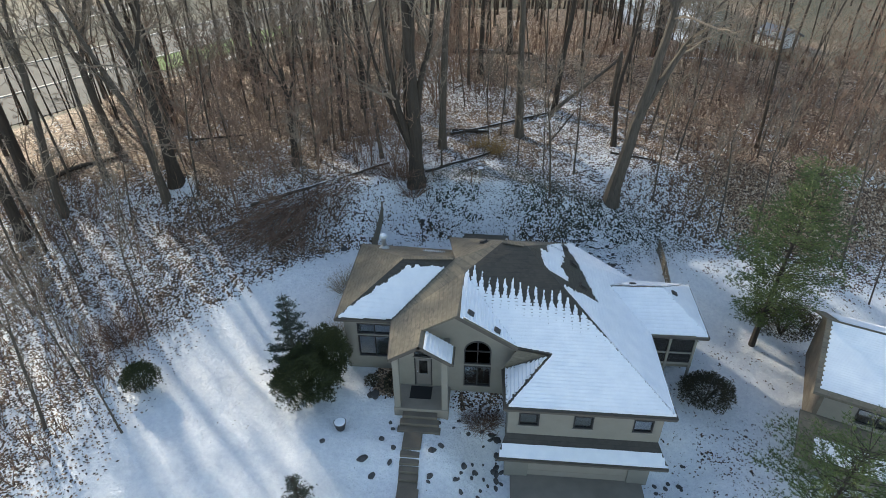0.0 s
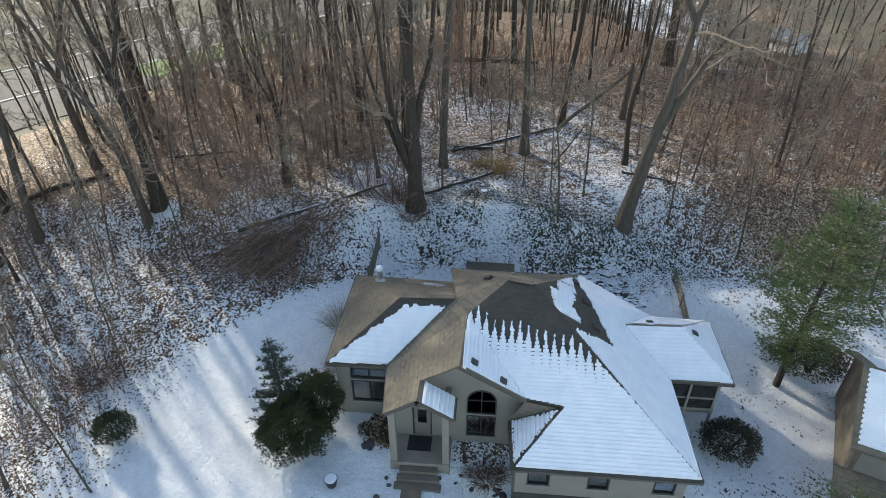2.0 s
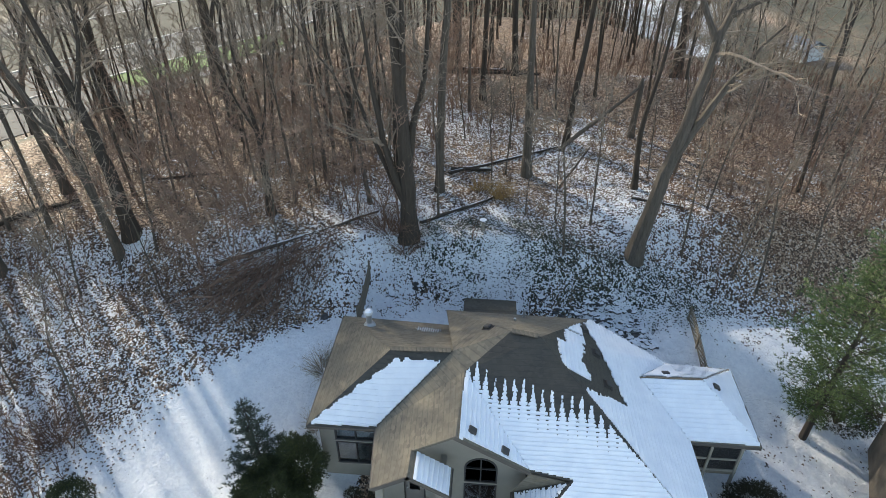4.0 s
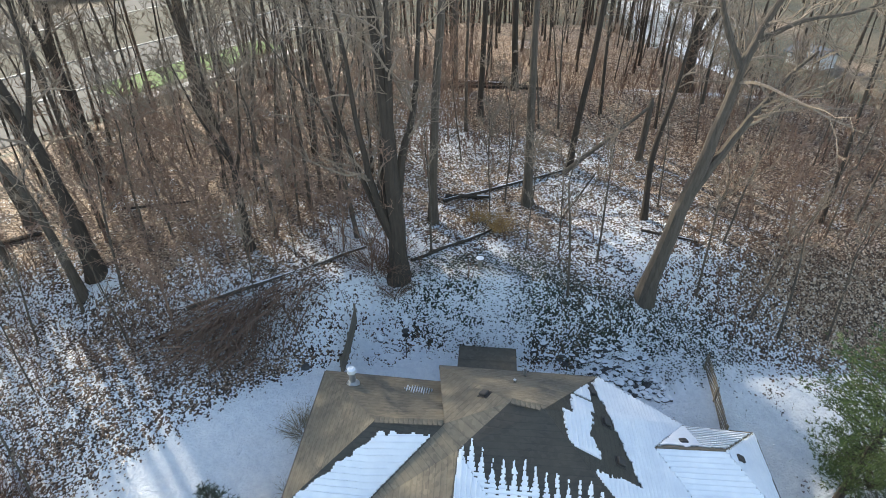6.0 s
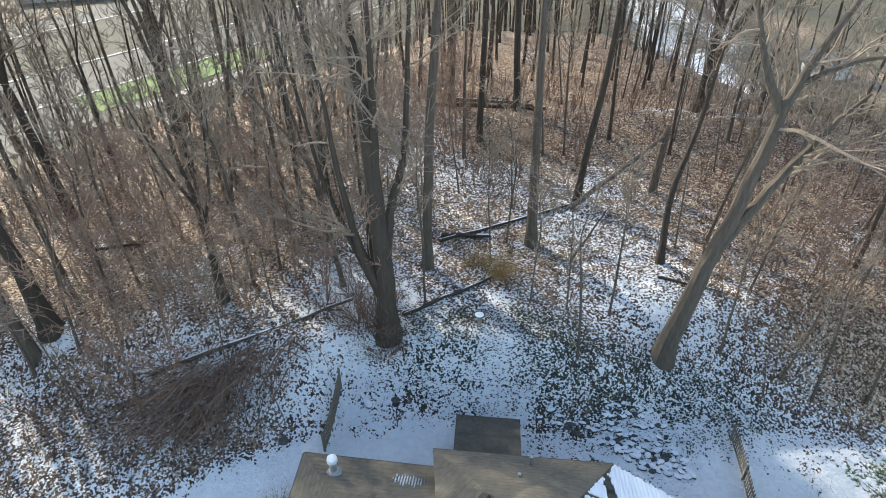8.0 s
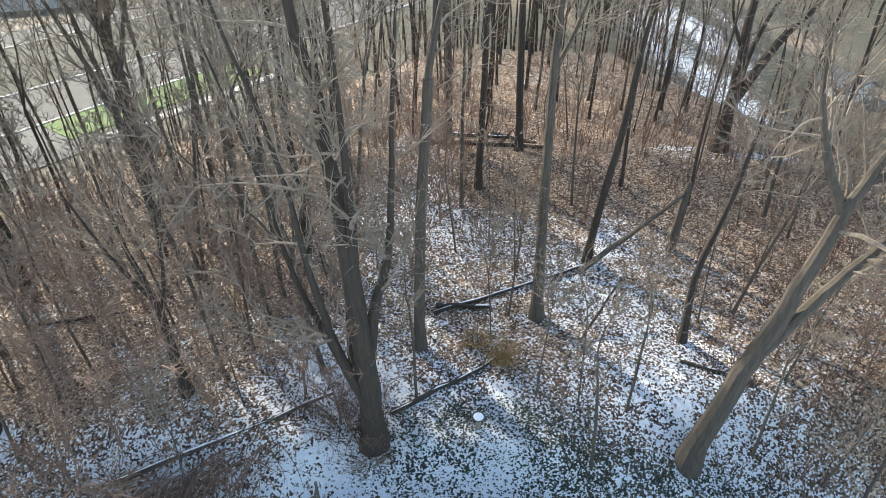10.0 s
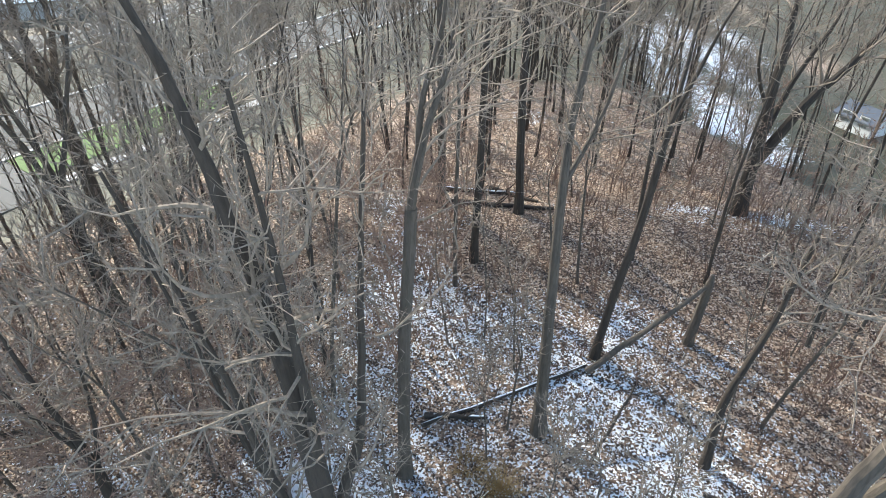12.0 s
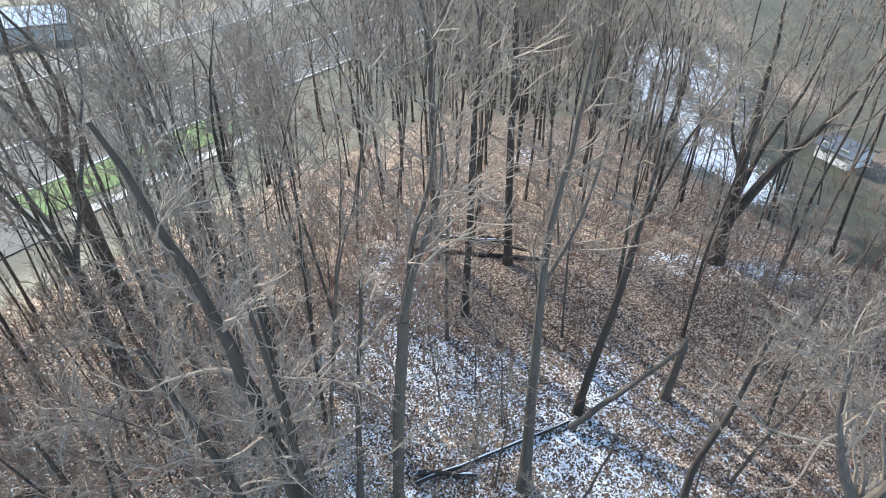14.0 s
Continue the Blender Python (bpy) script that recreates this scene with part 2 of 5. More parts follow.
def snow_cover(x, y):
    """How much of the ground the snow covers, 0 to 1."""
    patch = noise.fractal(Vector((x * 0.16, y * 0.16, 3.7)), 1.0, 2.0, 4)
    s = 0.41 + 0.26 * patch
    # bare brown leaves on the sunny crest at the back left, and far back
    s -= 0.34 * smooth(-7, -14, x) * smooth(36.8, 39.5, y)
    s += 0.12 * smooth(-14, -18, x) * (1 - smooth(31, 37, y))
    s -= 0.16 * smooth(54, 62, y)
    s -= 0.32 * smooth(13, 21, x + 0.8 * (y - 41) + 5 * patch) * smooth(37, 41, y)
    s += 0.09 * smooth(2, 5, x) * (1 - smooth(14, 19, x)) * smooth(39, 42, y) * (1 - smooth(51, 56, y))
    s += 0.30 * (1 - smooth(0.8, 2.4, math.hypot(x - 7.5, (y - 55.5) * 0.6)))
    s += 0.2 * (1 - smooth(0.4, 1.6, to_line(x, y, (12.5, 67.5), (26.0, 63.5))))
    s -= 0.4 * (1 - smooth(0.5, 1.15, math.hypot((x - 0.8) / 4.5, (y - 60.0) / 3.2)))
    s -= 0.3 * smooth(0.3, 0.8, beyond(x, y))
    field = min(to_line(x, y, (27.5, 90.0), (28.0, 112.0)) / 6.0, to_line(x, y, (28.5, 114.0), (33.0, 140.0)) / 10.5)
    s = max(s, (0.47 + 0.8 * patch) * (1 - smooth(0.6, 1.3, field + 0.4 * patch)))
    s += 0.34 * (1 - smooth(0.5, 1.3, math.hypot((x - 3.0) / 2.2, (y - 84.0) / 2.2)))
    s += 0.26 * (1 - smooth(0.4, 1.2, math.hypot((x - 16) / 8.0, (y - 65.5) / 3.0)))
    s += 0.7 * (1 - smooth(0.5, 1.1, math.hypot((x + 23.0) / 1.4, (y - 37.9) / 1.0)))
    s += 0.28 * (1 - smooth(0.3, 0.9, to_line(x, y, (0.2, 37.5), (0.5, 42.5))))
    s += (0.2 - 0.1 * smooth(3, 7, x)) * smooth(-22, -16, x) * (1 - smooth(13, 17, x)) * smooth(34, 36, y) * (1 - smooth(40, 45, y + 0.25 * x))
    # the front lawn and the side yard lie fully white
    edge = float(np.interp(y, (10, 19.5, 22.6, 25.2, 28, 30, 32.6, 34.5), (-21.5, -20.5, -21.2, -20.1, -17.4, -14.6, -12.4, -9.8))) + 0.6
    lawn = smooth(edge - 4.5, edge + 0.9, x + 1.8 * patch) * (1 - smooth(34.0, 35.4, y - 0.3 * (x + 9)))
    if x < 2:
        s = max(s, lawn * (1.02 + 0.1 * patch))
    if x > -9:
        terr = smooth(-9, -7.5, x) * (1 - smooth(36.4, 37.6, y)) * (1 - smooth(13, 17, x))
        s = max(s, terr * (0.82 + 0.25 * patch))
    if x > 9 and y < 38:
        s = max(s, 0.93 + 0.3 * patch - 0.36 * smooth(32, 38, y))
    s += 0.45 * (1 - smooth(0.6, 1.0, math.hypot((x - 8.2) / 3.6, (y - 36.6) / 1.7)))
    # Two strips along the front wall, darkened by thinning the snow.
    bed = max(smooth(-6.6, -6.2, x) * (1 - smooth(-4.9, -4.6, x)) * smooth(22.9, 23.4, y), smooth(-1.9, -1.6, x) * (1 - smooth(0.9, 1.5, x)) * smooth(22.6, 23.2, y))
    if 22 < y < 26:
        s -= 0.9 * bed * (0.7 + 1.2 * patch)
    return min(1.1, max(0.0, s))


def ivy_cover(x, y):
    d = math.hypot((x + 0.5) / 6.5, (y - 39.3) / 2.6)
    e = math.hypot((x - 9) / 7.0, (y - 38.2) / 2.6)
    return 0.85 * max(1 - smooth(0.6, 1.15, d), 0.8 * (1 - smooth(0.45, 1.15, e)))


def steps_of(lo, hi, fine, lo_far, hi_far):
    """Grid lines: even between lo and hi, then wider and wider to the far ends."""
    out = list(np.arange(lo, hi + 1e-6, fine))
    for sign, end in ((-1, lo_far), (1, hi_far)):
        p, d = (lo if sign < 0 else hi), fine
        while (p - end) * sign < 0:
            d *= 1.35
            p += sign * d
            out.append(p)
    return sorted(out)


def build_ground():
    xs, ys = steps_of(-42, 42, 0.5, -2500, 2500), steps_of(8, 82, 0.5, -2500, 2500)
    v, cover = [], []
    for y in ys:
        for x in xs:
            near = abs(x) < 60 and -10 < y < 120
            bumpy = 0.10 * noise.noise(Vector((x * 0.5, y * 0.5, 0))) if near and y > 30 else (0.03 * noise.noise(Vector((x * 0.9, y * 0.9, 0))) if near else 0)
            v.append((x, y, ground(x, y) + bumpy))
            cover.append((snow_cover(x, y), ivy_cover(x, y), smooth(0.02, 0.14, beyond(x, y)) * smooth(-0.7, -0.2, noise.noise(Vector((x * 0.12, y * 0.12, 9)))), 1.0))
    nx = len(xs)
    f = [(j * nx + i, j * nx + i + 1, (j + 1) * nx + i + 1, (j + 1) * nx + i) for j in range(len(ys) - 1) for i in range(nx - 1)]
    ob = part("ground", (v, f), GROUND)
    a = ob.data.color_attributes.new("cover", "FLOAT_COLOR", "POINT")
    a.data.foreach_set("color", [c for q in cover for c in q])
    for p in ob.data.polygons:
        p.use_smooth = True
    tagged(ob, "wooded hillside and lawn under patchy snow and brown leaves", "ground", kind="structure")


build_ground()


# ---------------------------------------------------------------- house
from mathutils.bvhtree import BVHTree

house = thing("house", "beige stucco two-storey house with a half snowy brown shingle roof", "house")
# corners of the roof
R = dict(
    wfl=(-8.33, 24.95, 6.45), wfr=(-5.15, 25.05, 6.42), wbl=(-8.33, 32.65, 6.45), wbr=(-2.0, 32.35, 6.45), w1=(-4.75, 27.85, 8.75), w2=(-1.8, 27.75, 8.95),
    gl=(-4.8, 21.9, 6.55), gf=(-3.23, 21.9, 7.55), gb=(-3.23, 23.15, 7.5), gp=(-1.38, 23.15, 8.62), j=(-1.2, 26.6, 8.8),
    gr=(-1.5, 21.9, 6.42), grb=(-1.5, 23.25, 6.42), gbb=(-3.23, 23.2, 7.55),
    v=(1.83, 23.2, 6.58), h=(3.52, 22.97, 6.48), a=(1.2, 20.55, 4.95), a2=(1.1, 23.3, 4.95), b=(9.65, 20.55, 4.95), d=(9.65, 31.8, 5.0),
    p1=(0.87, 28.4, 9.8), p2=(2.2, 28.15, 9.75), n=(-2.5, 32.75, 7.2), k=(5.25, 32.6, 7.2),
    c=(9.4, 26.6, 5.05), pf=(12.8, 26.55, 5.05), pb=(12.9, 31.6, 5.05), pd=(9.4, 31.75, 5.05), pr=(10.5, 29.25, 6.5), pl=(7.4, 29.25, 6.42),
    s1=(0.95, 19.95, 1.85), s2=(9.7, 19.95, 1.85), s3=(9.25, 21.0, 2.6), s4=(1.4, 21.0, 2.6),
)
PLANES = ["wfl wfr w2 w1", "wbl wfl w1", "wbr wbl w1 w2", "wfr gl gf gb gp", "wfr gp j w2", "gf gr grb gbb", "gp v j", "a b p2 p1 j v h", "a h a2", "a2 h v",
          "b d k p2", "n w2 p1", "n p1 p2 k", "w2 j p1", "c pf pr pl", "pf pb pr", "pb pd pl pr", "s1 s2 s3 s4"]
# Slopes mostly turned from the sun get the darker, shade-coloured shingles.
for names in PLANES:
    part("roof", slab([R[q] for q in names.split()], 0.14), [SHADED_WET if names[:3] in ("a b", "b d", "s1 ", "wfl", "a h") else SHINGLE], house)
part("roof", slab([(-1.68, 36.3, 5.3), (-1.68, 32.2, 5.75), (1.5, 32.2, 5.75), (1.5, 36.25, 5.3)][::-1], 0.16), DARK_SHINGLE, house)
FLOORING = plain("dark_wood_floor", (0.07, 0.05, 0.035), 0.5, vary=0.3)
for a, b in (((-7.7, 25.6, 2.3), (9.0, 31.7, 2.45)), ((-4.5, 24.25, 2.3), (1.4, 25.58, 2.45)), ((1.7, 21.3, 2.3), (9.0, 25.58, 2.45))):
    part("floor", block(a, b), FLOORING, house)


def wall_panel(length, z0, z1, thick, holes, place):
    """A wall with openings (u0, u1, z0, z1) through it, set by the pose place: u along x, outside towards -y."""
    bm = bmesh.new()
    us = sorted({0.0, length, *[h[0] for h in holes], *[h[1] for h in holes]})
    zs = sorted({z0, z1, *[h[2] for h in holes], *[h[3] for h in holes]})
    solid = {(i, k) for i in range(len(us) - 1) for k in range(len(zs) - 1)
             if not any(h[0] < (us[i] + us[i + 1]) / 2 < h[1] and h[2] < (zs[k] + zs[k + 1]) / 2 < h[3] for h in holes)}
    grid = {}

    def at(i, k, y):
        if (i, k, y) not in grid:
            grid[i, k, y] = bm.verts.new((us[i], y, zs[k]))
        return grid[i, k, y]

    for i, k in solid:
        ring = ((i, k), (i + 1, k), (i + 1, k + 1), (i, k + 1))
        bm.faces.new([at(*q, 0.0) for q in ring])
        bm.faces.new([at(*q, thick) for q in ring[::-1]])
        for e, other in enumerate(((i, k - 1), (i + 1, k), (i, k + 1), (i - 1, k))):
            if other not in solid:
                p, q = ring[e], ring[(e + 1) % 4]
                bm.faces.new((at(*q, 0.0), at(*p, 0.0), at(*p, thick), at(*q, thick)))
    bm.transform(place)
    return bm


def window(parent, w, h, place, mullions=(0.5,)):
    """A dark-framed window: four frame bars, mullions and panes. Origin at its lower left, outside towards -y."""
    win = new("window")
    win.parent, win.matrix_local = parent, place
    f = 0.07
    for a, b in (((0, -0.03, 0), (f, 0.10, h)), ((w - f, -0.03, 0), (w, 0.10, h)), ((f, -0.03, h - f), (w - f, 0.10, h)), ((f, -0.03, 0), (w - f, 0.10, f))):
        part("frame", block(a, b, 0.008), FRAME, win)
    cuts = [f] + [m * w for m in mullions] + [w - f]
    for m in mullions:
        part("mullion", block((m * w - 0.03, -0.02, f), (m * w + 0.03, 0.09, h - f)), FRAME, win)
    for a, b in zip(cuts, cuts[1:]):
        part("pane", block((a, 0.05, f), (b, 0.062, h - f)), GLASS, win)
    part("sill", block((-0.04, -0.07, -0.06), (w + 0.04, 0.05, -0.005), 0.01), TRIM, win)
    return win


T0 = 0.22
walls = [
    # length, z0, z1, holes, place
    (2.95, 1.2, 6.4, [(0.72, 2.72, 3.4, 4.95), (0.72, 2.72, 5.1, 5.85)], pose(-7.95, 25.35, 0)),
    (3.35, 1.0, 6.3, [(0.95, 1.95, 2.62, 4.72), (0.95, 1.95, 4.82, 5.25)], pose(-4.75, 24.0, 0)),
    (3.15, 1.0, 6.3, [(0.38, 1.88, 2.83, 4.35), (0.38, 1.88, 4.5, 6.2)], pose(-1.4, 24.0, 0)),
    (7.8, -1.2, 4.85, [(0.55, 1.6, 3.3, 4.2), (3.35, 4.35, 3.3, 4.2), (6.35, 7.35, 3.3, 4.2), (1.3, 6.7, -1.2, 1.1)], pose(1.45, 21.0, 0)),
    (10.5, -1.2, 4.8, [(5.9, 8.4, 2.5, 4.6)], pose(9.25, 21.22, 0, 0, 0, 90)),
    (2.58, -1.2, 4.9, [], pose(1.45, 23.8, 0, 0, 0, -90)),
    (6.41, 1.0, 6.35, [], pose(-7.95, 31.98, 0, 0, 0, -90)),
    (12.95, 1.0, 6.3, [], pose(5.0, 32.2, 0, 0, 0, 180)),
    (4.25, 1.0, 4.75, [], pose(9.25, 31.94, 0, 0, 0, 180)),
    (1.35, 1.0, 6.4, [], pose(-5.0, 25.35, 0, 0, 0, -90)),
]
for length, z0, z1, holes, place in walls:
    part("wall", wall_panel(length, z0, z1, T0, holes, place), STUCCO, house)
# gable over the big window and the door
bm = bmesh.new()
for y in (24.0, 24.0 + T0):
    bm.faces.new([bm.verts.new(p) for p in ((-4.75, y, 6.3), (1.75, y, 6.3), (1.75, y, 6.42), (-1.38, y, 8.25), (-4.75, y, 6.45))])
bm.verts.ensure_lookup_table()
for i in range(5):
    k = (i + 1) % 5
    bm.faces.new([bm.verts[q] for q in (i, k, 5 + k, 5 + i)])
bmesh.ops.recalc_face_normals(bm, faces=bm.faces)
part("gable", bm, STUCCO, house)


# ---- roof snow
def roof_tree(planes):
    v, f, owner = [], [], []
    for names in planes:
        pts = [R[q] for q in names.split()]
        bm = slab(pts, 0.14)
        bm.verts.index_update()
        base = len(v)
        v += [q.co.copy() for q in bm.verts]
        f += [[base + q.index for q in face.verts] for face in bm.faces]
        owner += [names] * len(bm.faces)
        bm.free()
    return BVHTree.FromPolygons(v, f), owner


ROOF, OWNER = roof_tree(PLANES)


def inside(poly, x, y):
    hit, n = False, len(poly)
    for i in range(n):
        (x0, y0), (x1, y1) = poly[i], poly[(i + 1) % n]
        if (y0 > y) != (y1 > y) and x < (x1 - x0) * (y - y0) / (y1 - y0) + x0:
            hit = not hit
    return hit


def edge_gap(poly, x, y):
    return min(to_line(x, y, poly[i], poly[(i + 1) % len(poly)]) for i in range(len(poly)))


def roof_snow(names, along, keep, thick=0.05, du=0.13, step=1.0, rows=5):
    """Snow on one roof plane, with a step at every course of shingles. along: 'x' or 'y', the way the courses run."""
    poly = [R[q][:2] for q in names.split()]
    dv = 0.04
    own = roof_tree([names])[0]
    us = [p[0] if along == "x" else p[1] for p in poly]
    vs = [p[1] if along == "x" else p[0] for p in poly]
    nu, nv = int((max(us) - min(us)) / du) + 1, int((max(vs) - min(vs)) / dv) + 1
    at = lambda i, k: (min(us) + i * du, min(vs) + k * dv) if along == "x" else (min(vs) + k * dv, min(us) + i * du)
    pts = np.array([R[q] for q in names.split()])
    fit = np.linalg.lstsq(np.c_[pts[:, :2], np.ones(len(pts))], pts[:, 2], rcond=None)[0]
    cells = set()
    for i in range(nu):
        for k in range(nv):
            x, y = at(i + 0.5, k + 0.5)
            if not inside(poly, x, y):
                continue
            top = ROOF.ray_cast(Vector((x, y, 20)), Vector((0, 0, -1)))[2]
            if top is not None and OWNER[top] == names and keep(x, y, edge_gap(poly, x, y), (k // rows, (k % rows) / rows)):
                cells.add((i, k))
    verts, faces, known = [], [], {}

    def corner(i, k, top):
        if (i, k, top) not in known:
            x, y = at(i, k)
            hit = own.ray_cast(Vector((x, y, 20)), Vector((0, 0, -1)))[0]
            z = hit.z if hit else fit[0] * x + fit[1] * y + fit[2]
            if top:
                z += thick * (0.75 + 0.5 * noise.noise(Vector((x * 1.3, y * 1.3, 1)))) + step * 0.062 * ((k % rows) / (rows - 1)) ** 0.7
            else:
                z -= 0.02
            known[i, k, top] = len(verts)
            verts.append((x, y, z))
        return known[i, k, top]

    for i, k in sorted(cells):
        q = [(i, k), (i + 1, k), (i + 1, k + 1), (i, k + 1)]
        if along == "y":
            q = q[::-1]
        faces.append([corner(*c, True) for c in q])
        for a, b, other in ((0, 1, (i, k - 1)), (1, 2, (i + 1, k)), (2, 3, (i, k + 1)), (3, 0, (i - 1, k))):
            if along == "y":
                a, b, other = ((0, 1, (i, k + 1)), (1, 2, (i + 1, k)), (2, 3, (i, k - 1)), (3, 0, (i - 1, k)))[a]
            if other not in cells:
                faces.append([corner(*q[b], True), corner(*q[a], True), corner(*q[a], False), corner(*q[b], False)])
    tagged(part("roof_snow", (verts, faces), SNOW), "thin snow layer in shingle-wide ridges on the roof", "snow", kind="stuff")


def wob(x, y, s=2.0, z=0.0):
    return noise.noise(Vector((x * s, y * s, z)))


def bare_rim(x, y, *edges):
    return min(to_line(x, y, R[e.split()[0]], R[e.split()[1]]) for e in edges)


def front_snow(x, y, gap, c):
    if bare_rim(x, y, "a b", "p1 p2", "p1 j", "v h", "a h") < 0.07 or to_line(x, y, R["b"], R["p2"]) < 0.02 + 0.15 * smooth(22.5, 26, y) + 0.04 * wob(x, y, 5):
        return False
    f = (y - 25.35 - 0.25 * wob(x, 0, 0.5) + 0.22 * max(0, x - 2.2) - 0.25 * wob(x, 0, 1.1, 5)) / 1.1
    if x < 0.3:
        f -= 0.75 * (0.3 - x)
    if not -1.7 < f < 0.85:
        return f < 0
    # columns of shingle tabs melt out row by row towards the ridge
    comb = abs(((x + 0.04 * wob(x, y, 3)) / 0.42) % 1 - 0.5) * 2
    comb += 0.25 * wob(math.floor(x / 0.42), c[0], 1.7)
    limit = float(np.interp(f, (-1.7, -0.6, -0.1, 0.3, 0.85), (2.0, 1.45, 0.95, 0.42, 0.1)))
    return comb < limit * (1.15 if c[1] < 0.5 else 0.68) + 0.12 * wob(x, y, 9)


def right_snow(x, y, gap, c):
    if bare_rim(x, y, "b d", "d k", "k p2") < 0.07 or to_line(x, y, R["b"], R["p2"]) < 0.02 + 0.08 * smooth(22.5, 26, y) + 0.04 * wob(x, y, 5):
        return False
    fray = 0.14 * wob(x, y, 2.2) + 0.12 * wob(x, y, 7)
    edge = (6.05 - 0.30 * (y - 27.5) if y < 31 else 4.95) + fray
    if x > edge or y < 26.35 + 0.25 * (x - 4.5) * 0.6 + fray:
        return True
    # the white island left beside the hip
    lim = (3.65 if y > 28.7 else 3.15 + 0.3 * (28.7 - y) * 0.4) + fray
    out = (4.5 - 0.28 * max(0.0, 29.6 - y) if y > 28.2 else 4.15 + 0.3 * (28.2 - y)) + fray
    return lim - 0.12 < x < out + 0.08 + 0.12 * wob(x, y, 4, 7) and 27.0 < y < 31.7 and not 30.05 < y + 0.1 * fray < 30.3


roof_snow("a b p2 p1 j v h", "x", front_snow, du=0.04, rows=4)
roof_snow("b d k p2", "y", right_snow, du=0.09)
roof_snow("gp v j", "y", lambda x, y, g, c: bare_rim(x, y, "gp v", "gp j") > 0.06 and x > -1.22 + 0.04 * wob(x, y, 8), 0.05)
roof_snow("wfl wfr w2 w1", "x", lambda x, y, g, c: g > 0.05 and to_line(x, y, R["wfl"], R["w1"]) > 0.08 + 0.38 * smooth(25.3, 27.5, y) + 0.12 * wob(x, y, 4) and y < 27.4 + 0.18 * wob(x, y, 3), du=0.07)
roof_snow("gf gr grb gbb", "y", lambda x, y, g, c: g > 0.06 and x > -3.0, 0.03)
roof_snow("a h a2", "y", lambda x, y, g, c: g > 0.09 + 0.12 * (wob(x, y, 9) > 0.1), du=0.06)
roof_snow("c pf pr pl", "x", lambda x, y, g, c: bare_rim(x, y, "c pf", "pl pr") > 0.05)
roof_snow("pf pb pr", "y", lambda x, y, g, c: bare_rim(x, y, "pf pb", "pb pr") > 0.05)
roof_snow("pb pd pl pr", "x", lambda x, y, g, c: g > 0.1 and (c[1] > 0.3 or x < 9.6) and y > 29.5 + 0.3 * wob(x, y, 3), 0.03)
roof_snow("wbr wbl w1 w2", "y", lambda x, y, g, c: math.hypot((x + 3.35 + 0.5 * (y - 31.2)) / 0.6, (y - 31.2) / 0.34) < 1 + 0.9 * wob(x, y, 6) and c[1] > 0.5, 0.03, du=0.06, rows=3)
roof_snow("s1 s2 s3 s4", "x", lambda x, y, g, c: g > 0.05 and y < 20.62 + 0.04 * wob(x, y, 1.5), 0.07, step=0.0)


# ---- eaves, ridge caps, windows, door
def bar(a, b, w, h, name, material, parent, drop=0.0):
    """A straight bar of w x h from a to b, its top at the points less drop."""
    a, b = Vector(a), Vector(b)
    bm = block((-w / 2, 0, -h), (w / 2, (b - a).length, 0))
    bm.transform(Matrix.Translation((0, 0, -drop)))
    ob = part(name, bm, material, parent)
    d = (b - a).normalized()
    side = d.cross(Vector((0, 0, 1))).normalized()
    m = Matrix((side, d, side.cross(d))).transposed().to_4x4()
    m.translation = a
    ob.matrix_local = m
    return ob


for run in ("wfl wfr", "wbl wfl", "wbr wbl", "wfr gl", "gr grb", "a b", "a2 a", "b c", "pf pb", "c pf", "pd pb", "n k", "k d", "s1 s2", "gl gf", "gf gr", "gp v"):
    q0, q1 = run.split()
    gable = run in ("gl gf", "gf gr", "gp v", "k d")
    bar(R[q0], R[q1], 0.05 if gable else 0.12, 0.2 if gable else 0.13, "verge_board" if gable else "gutter", FASCIA, house, 0.02 if gable else 0.03)

cap = block((-0.15, 0, -0.02), (0.15, 0.19, 0.025), 0.008)
cap_mesh = bpy.data.meshes.new("ridge_cap")
cap.to_mesh(cap_mesh)
cap.free()
cap_mesh.materials.append(SHINGLE)
for q0, q1 in (("w1", "w2"), ("p1", "p2")):
    a, b = Vector(R[q0]), Vector(R[q1])
    d = (b - a).normalized()
    side = d.cross(Vector((0, 0, 1))).normalized()
    m = Matrix((side, d, side.cross(d))).transposed().to_4x4()
    for i in range(int((b - a).length / 0.205)):
        o = new("ridge_cap", cap_mesh)
        o.parent = house
        m.translation = a + d * (0.205 * i + 0.01) + Vector((0, 0, 0.02))
        o.matrix_local = m

window(house, 2.0, 1.55, pose(-7.23, 25.35, 3.4))
window(house, 2.0, 0.75, pose(-7.23, 25.35, 5.1), (0.5,))
window(house, 1.0, 0.43, pose(-3.8, 24.0, 4.82), ())
window(house, 1.5, 1.52, pose(-1.02, 24.0, 2.83))
BLIND = plain("grey_blind", (0.34, 0.36, 0.38), 0.8, vary=0.15)
for u in (2.0, 4.8, 7.8):
    part("blind", block((u + 0.1, 21.16, 3.36), (u + 0.9, 21.175, 4.14)), BLIND, house)
    window(house, 1.05 if u == 2.0 else 1.0, 0.9, pose(u, 21.0, 3.3), (), )
# the half-round window
arch = new("window")
arch.parent, arch.matrix_local = house, pose(-1.02, 24.0, 4.5)


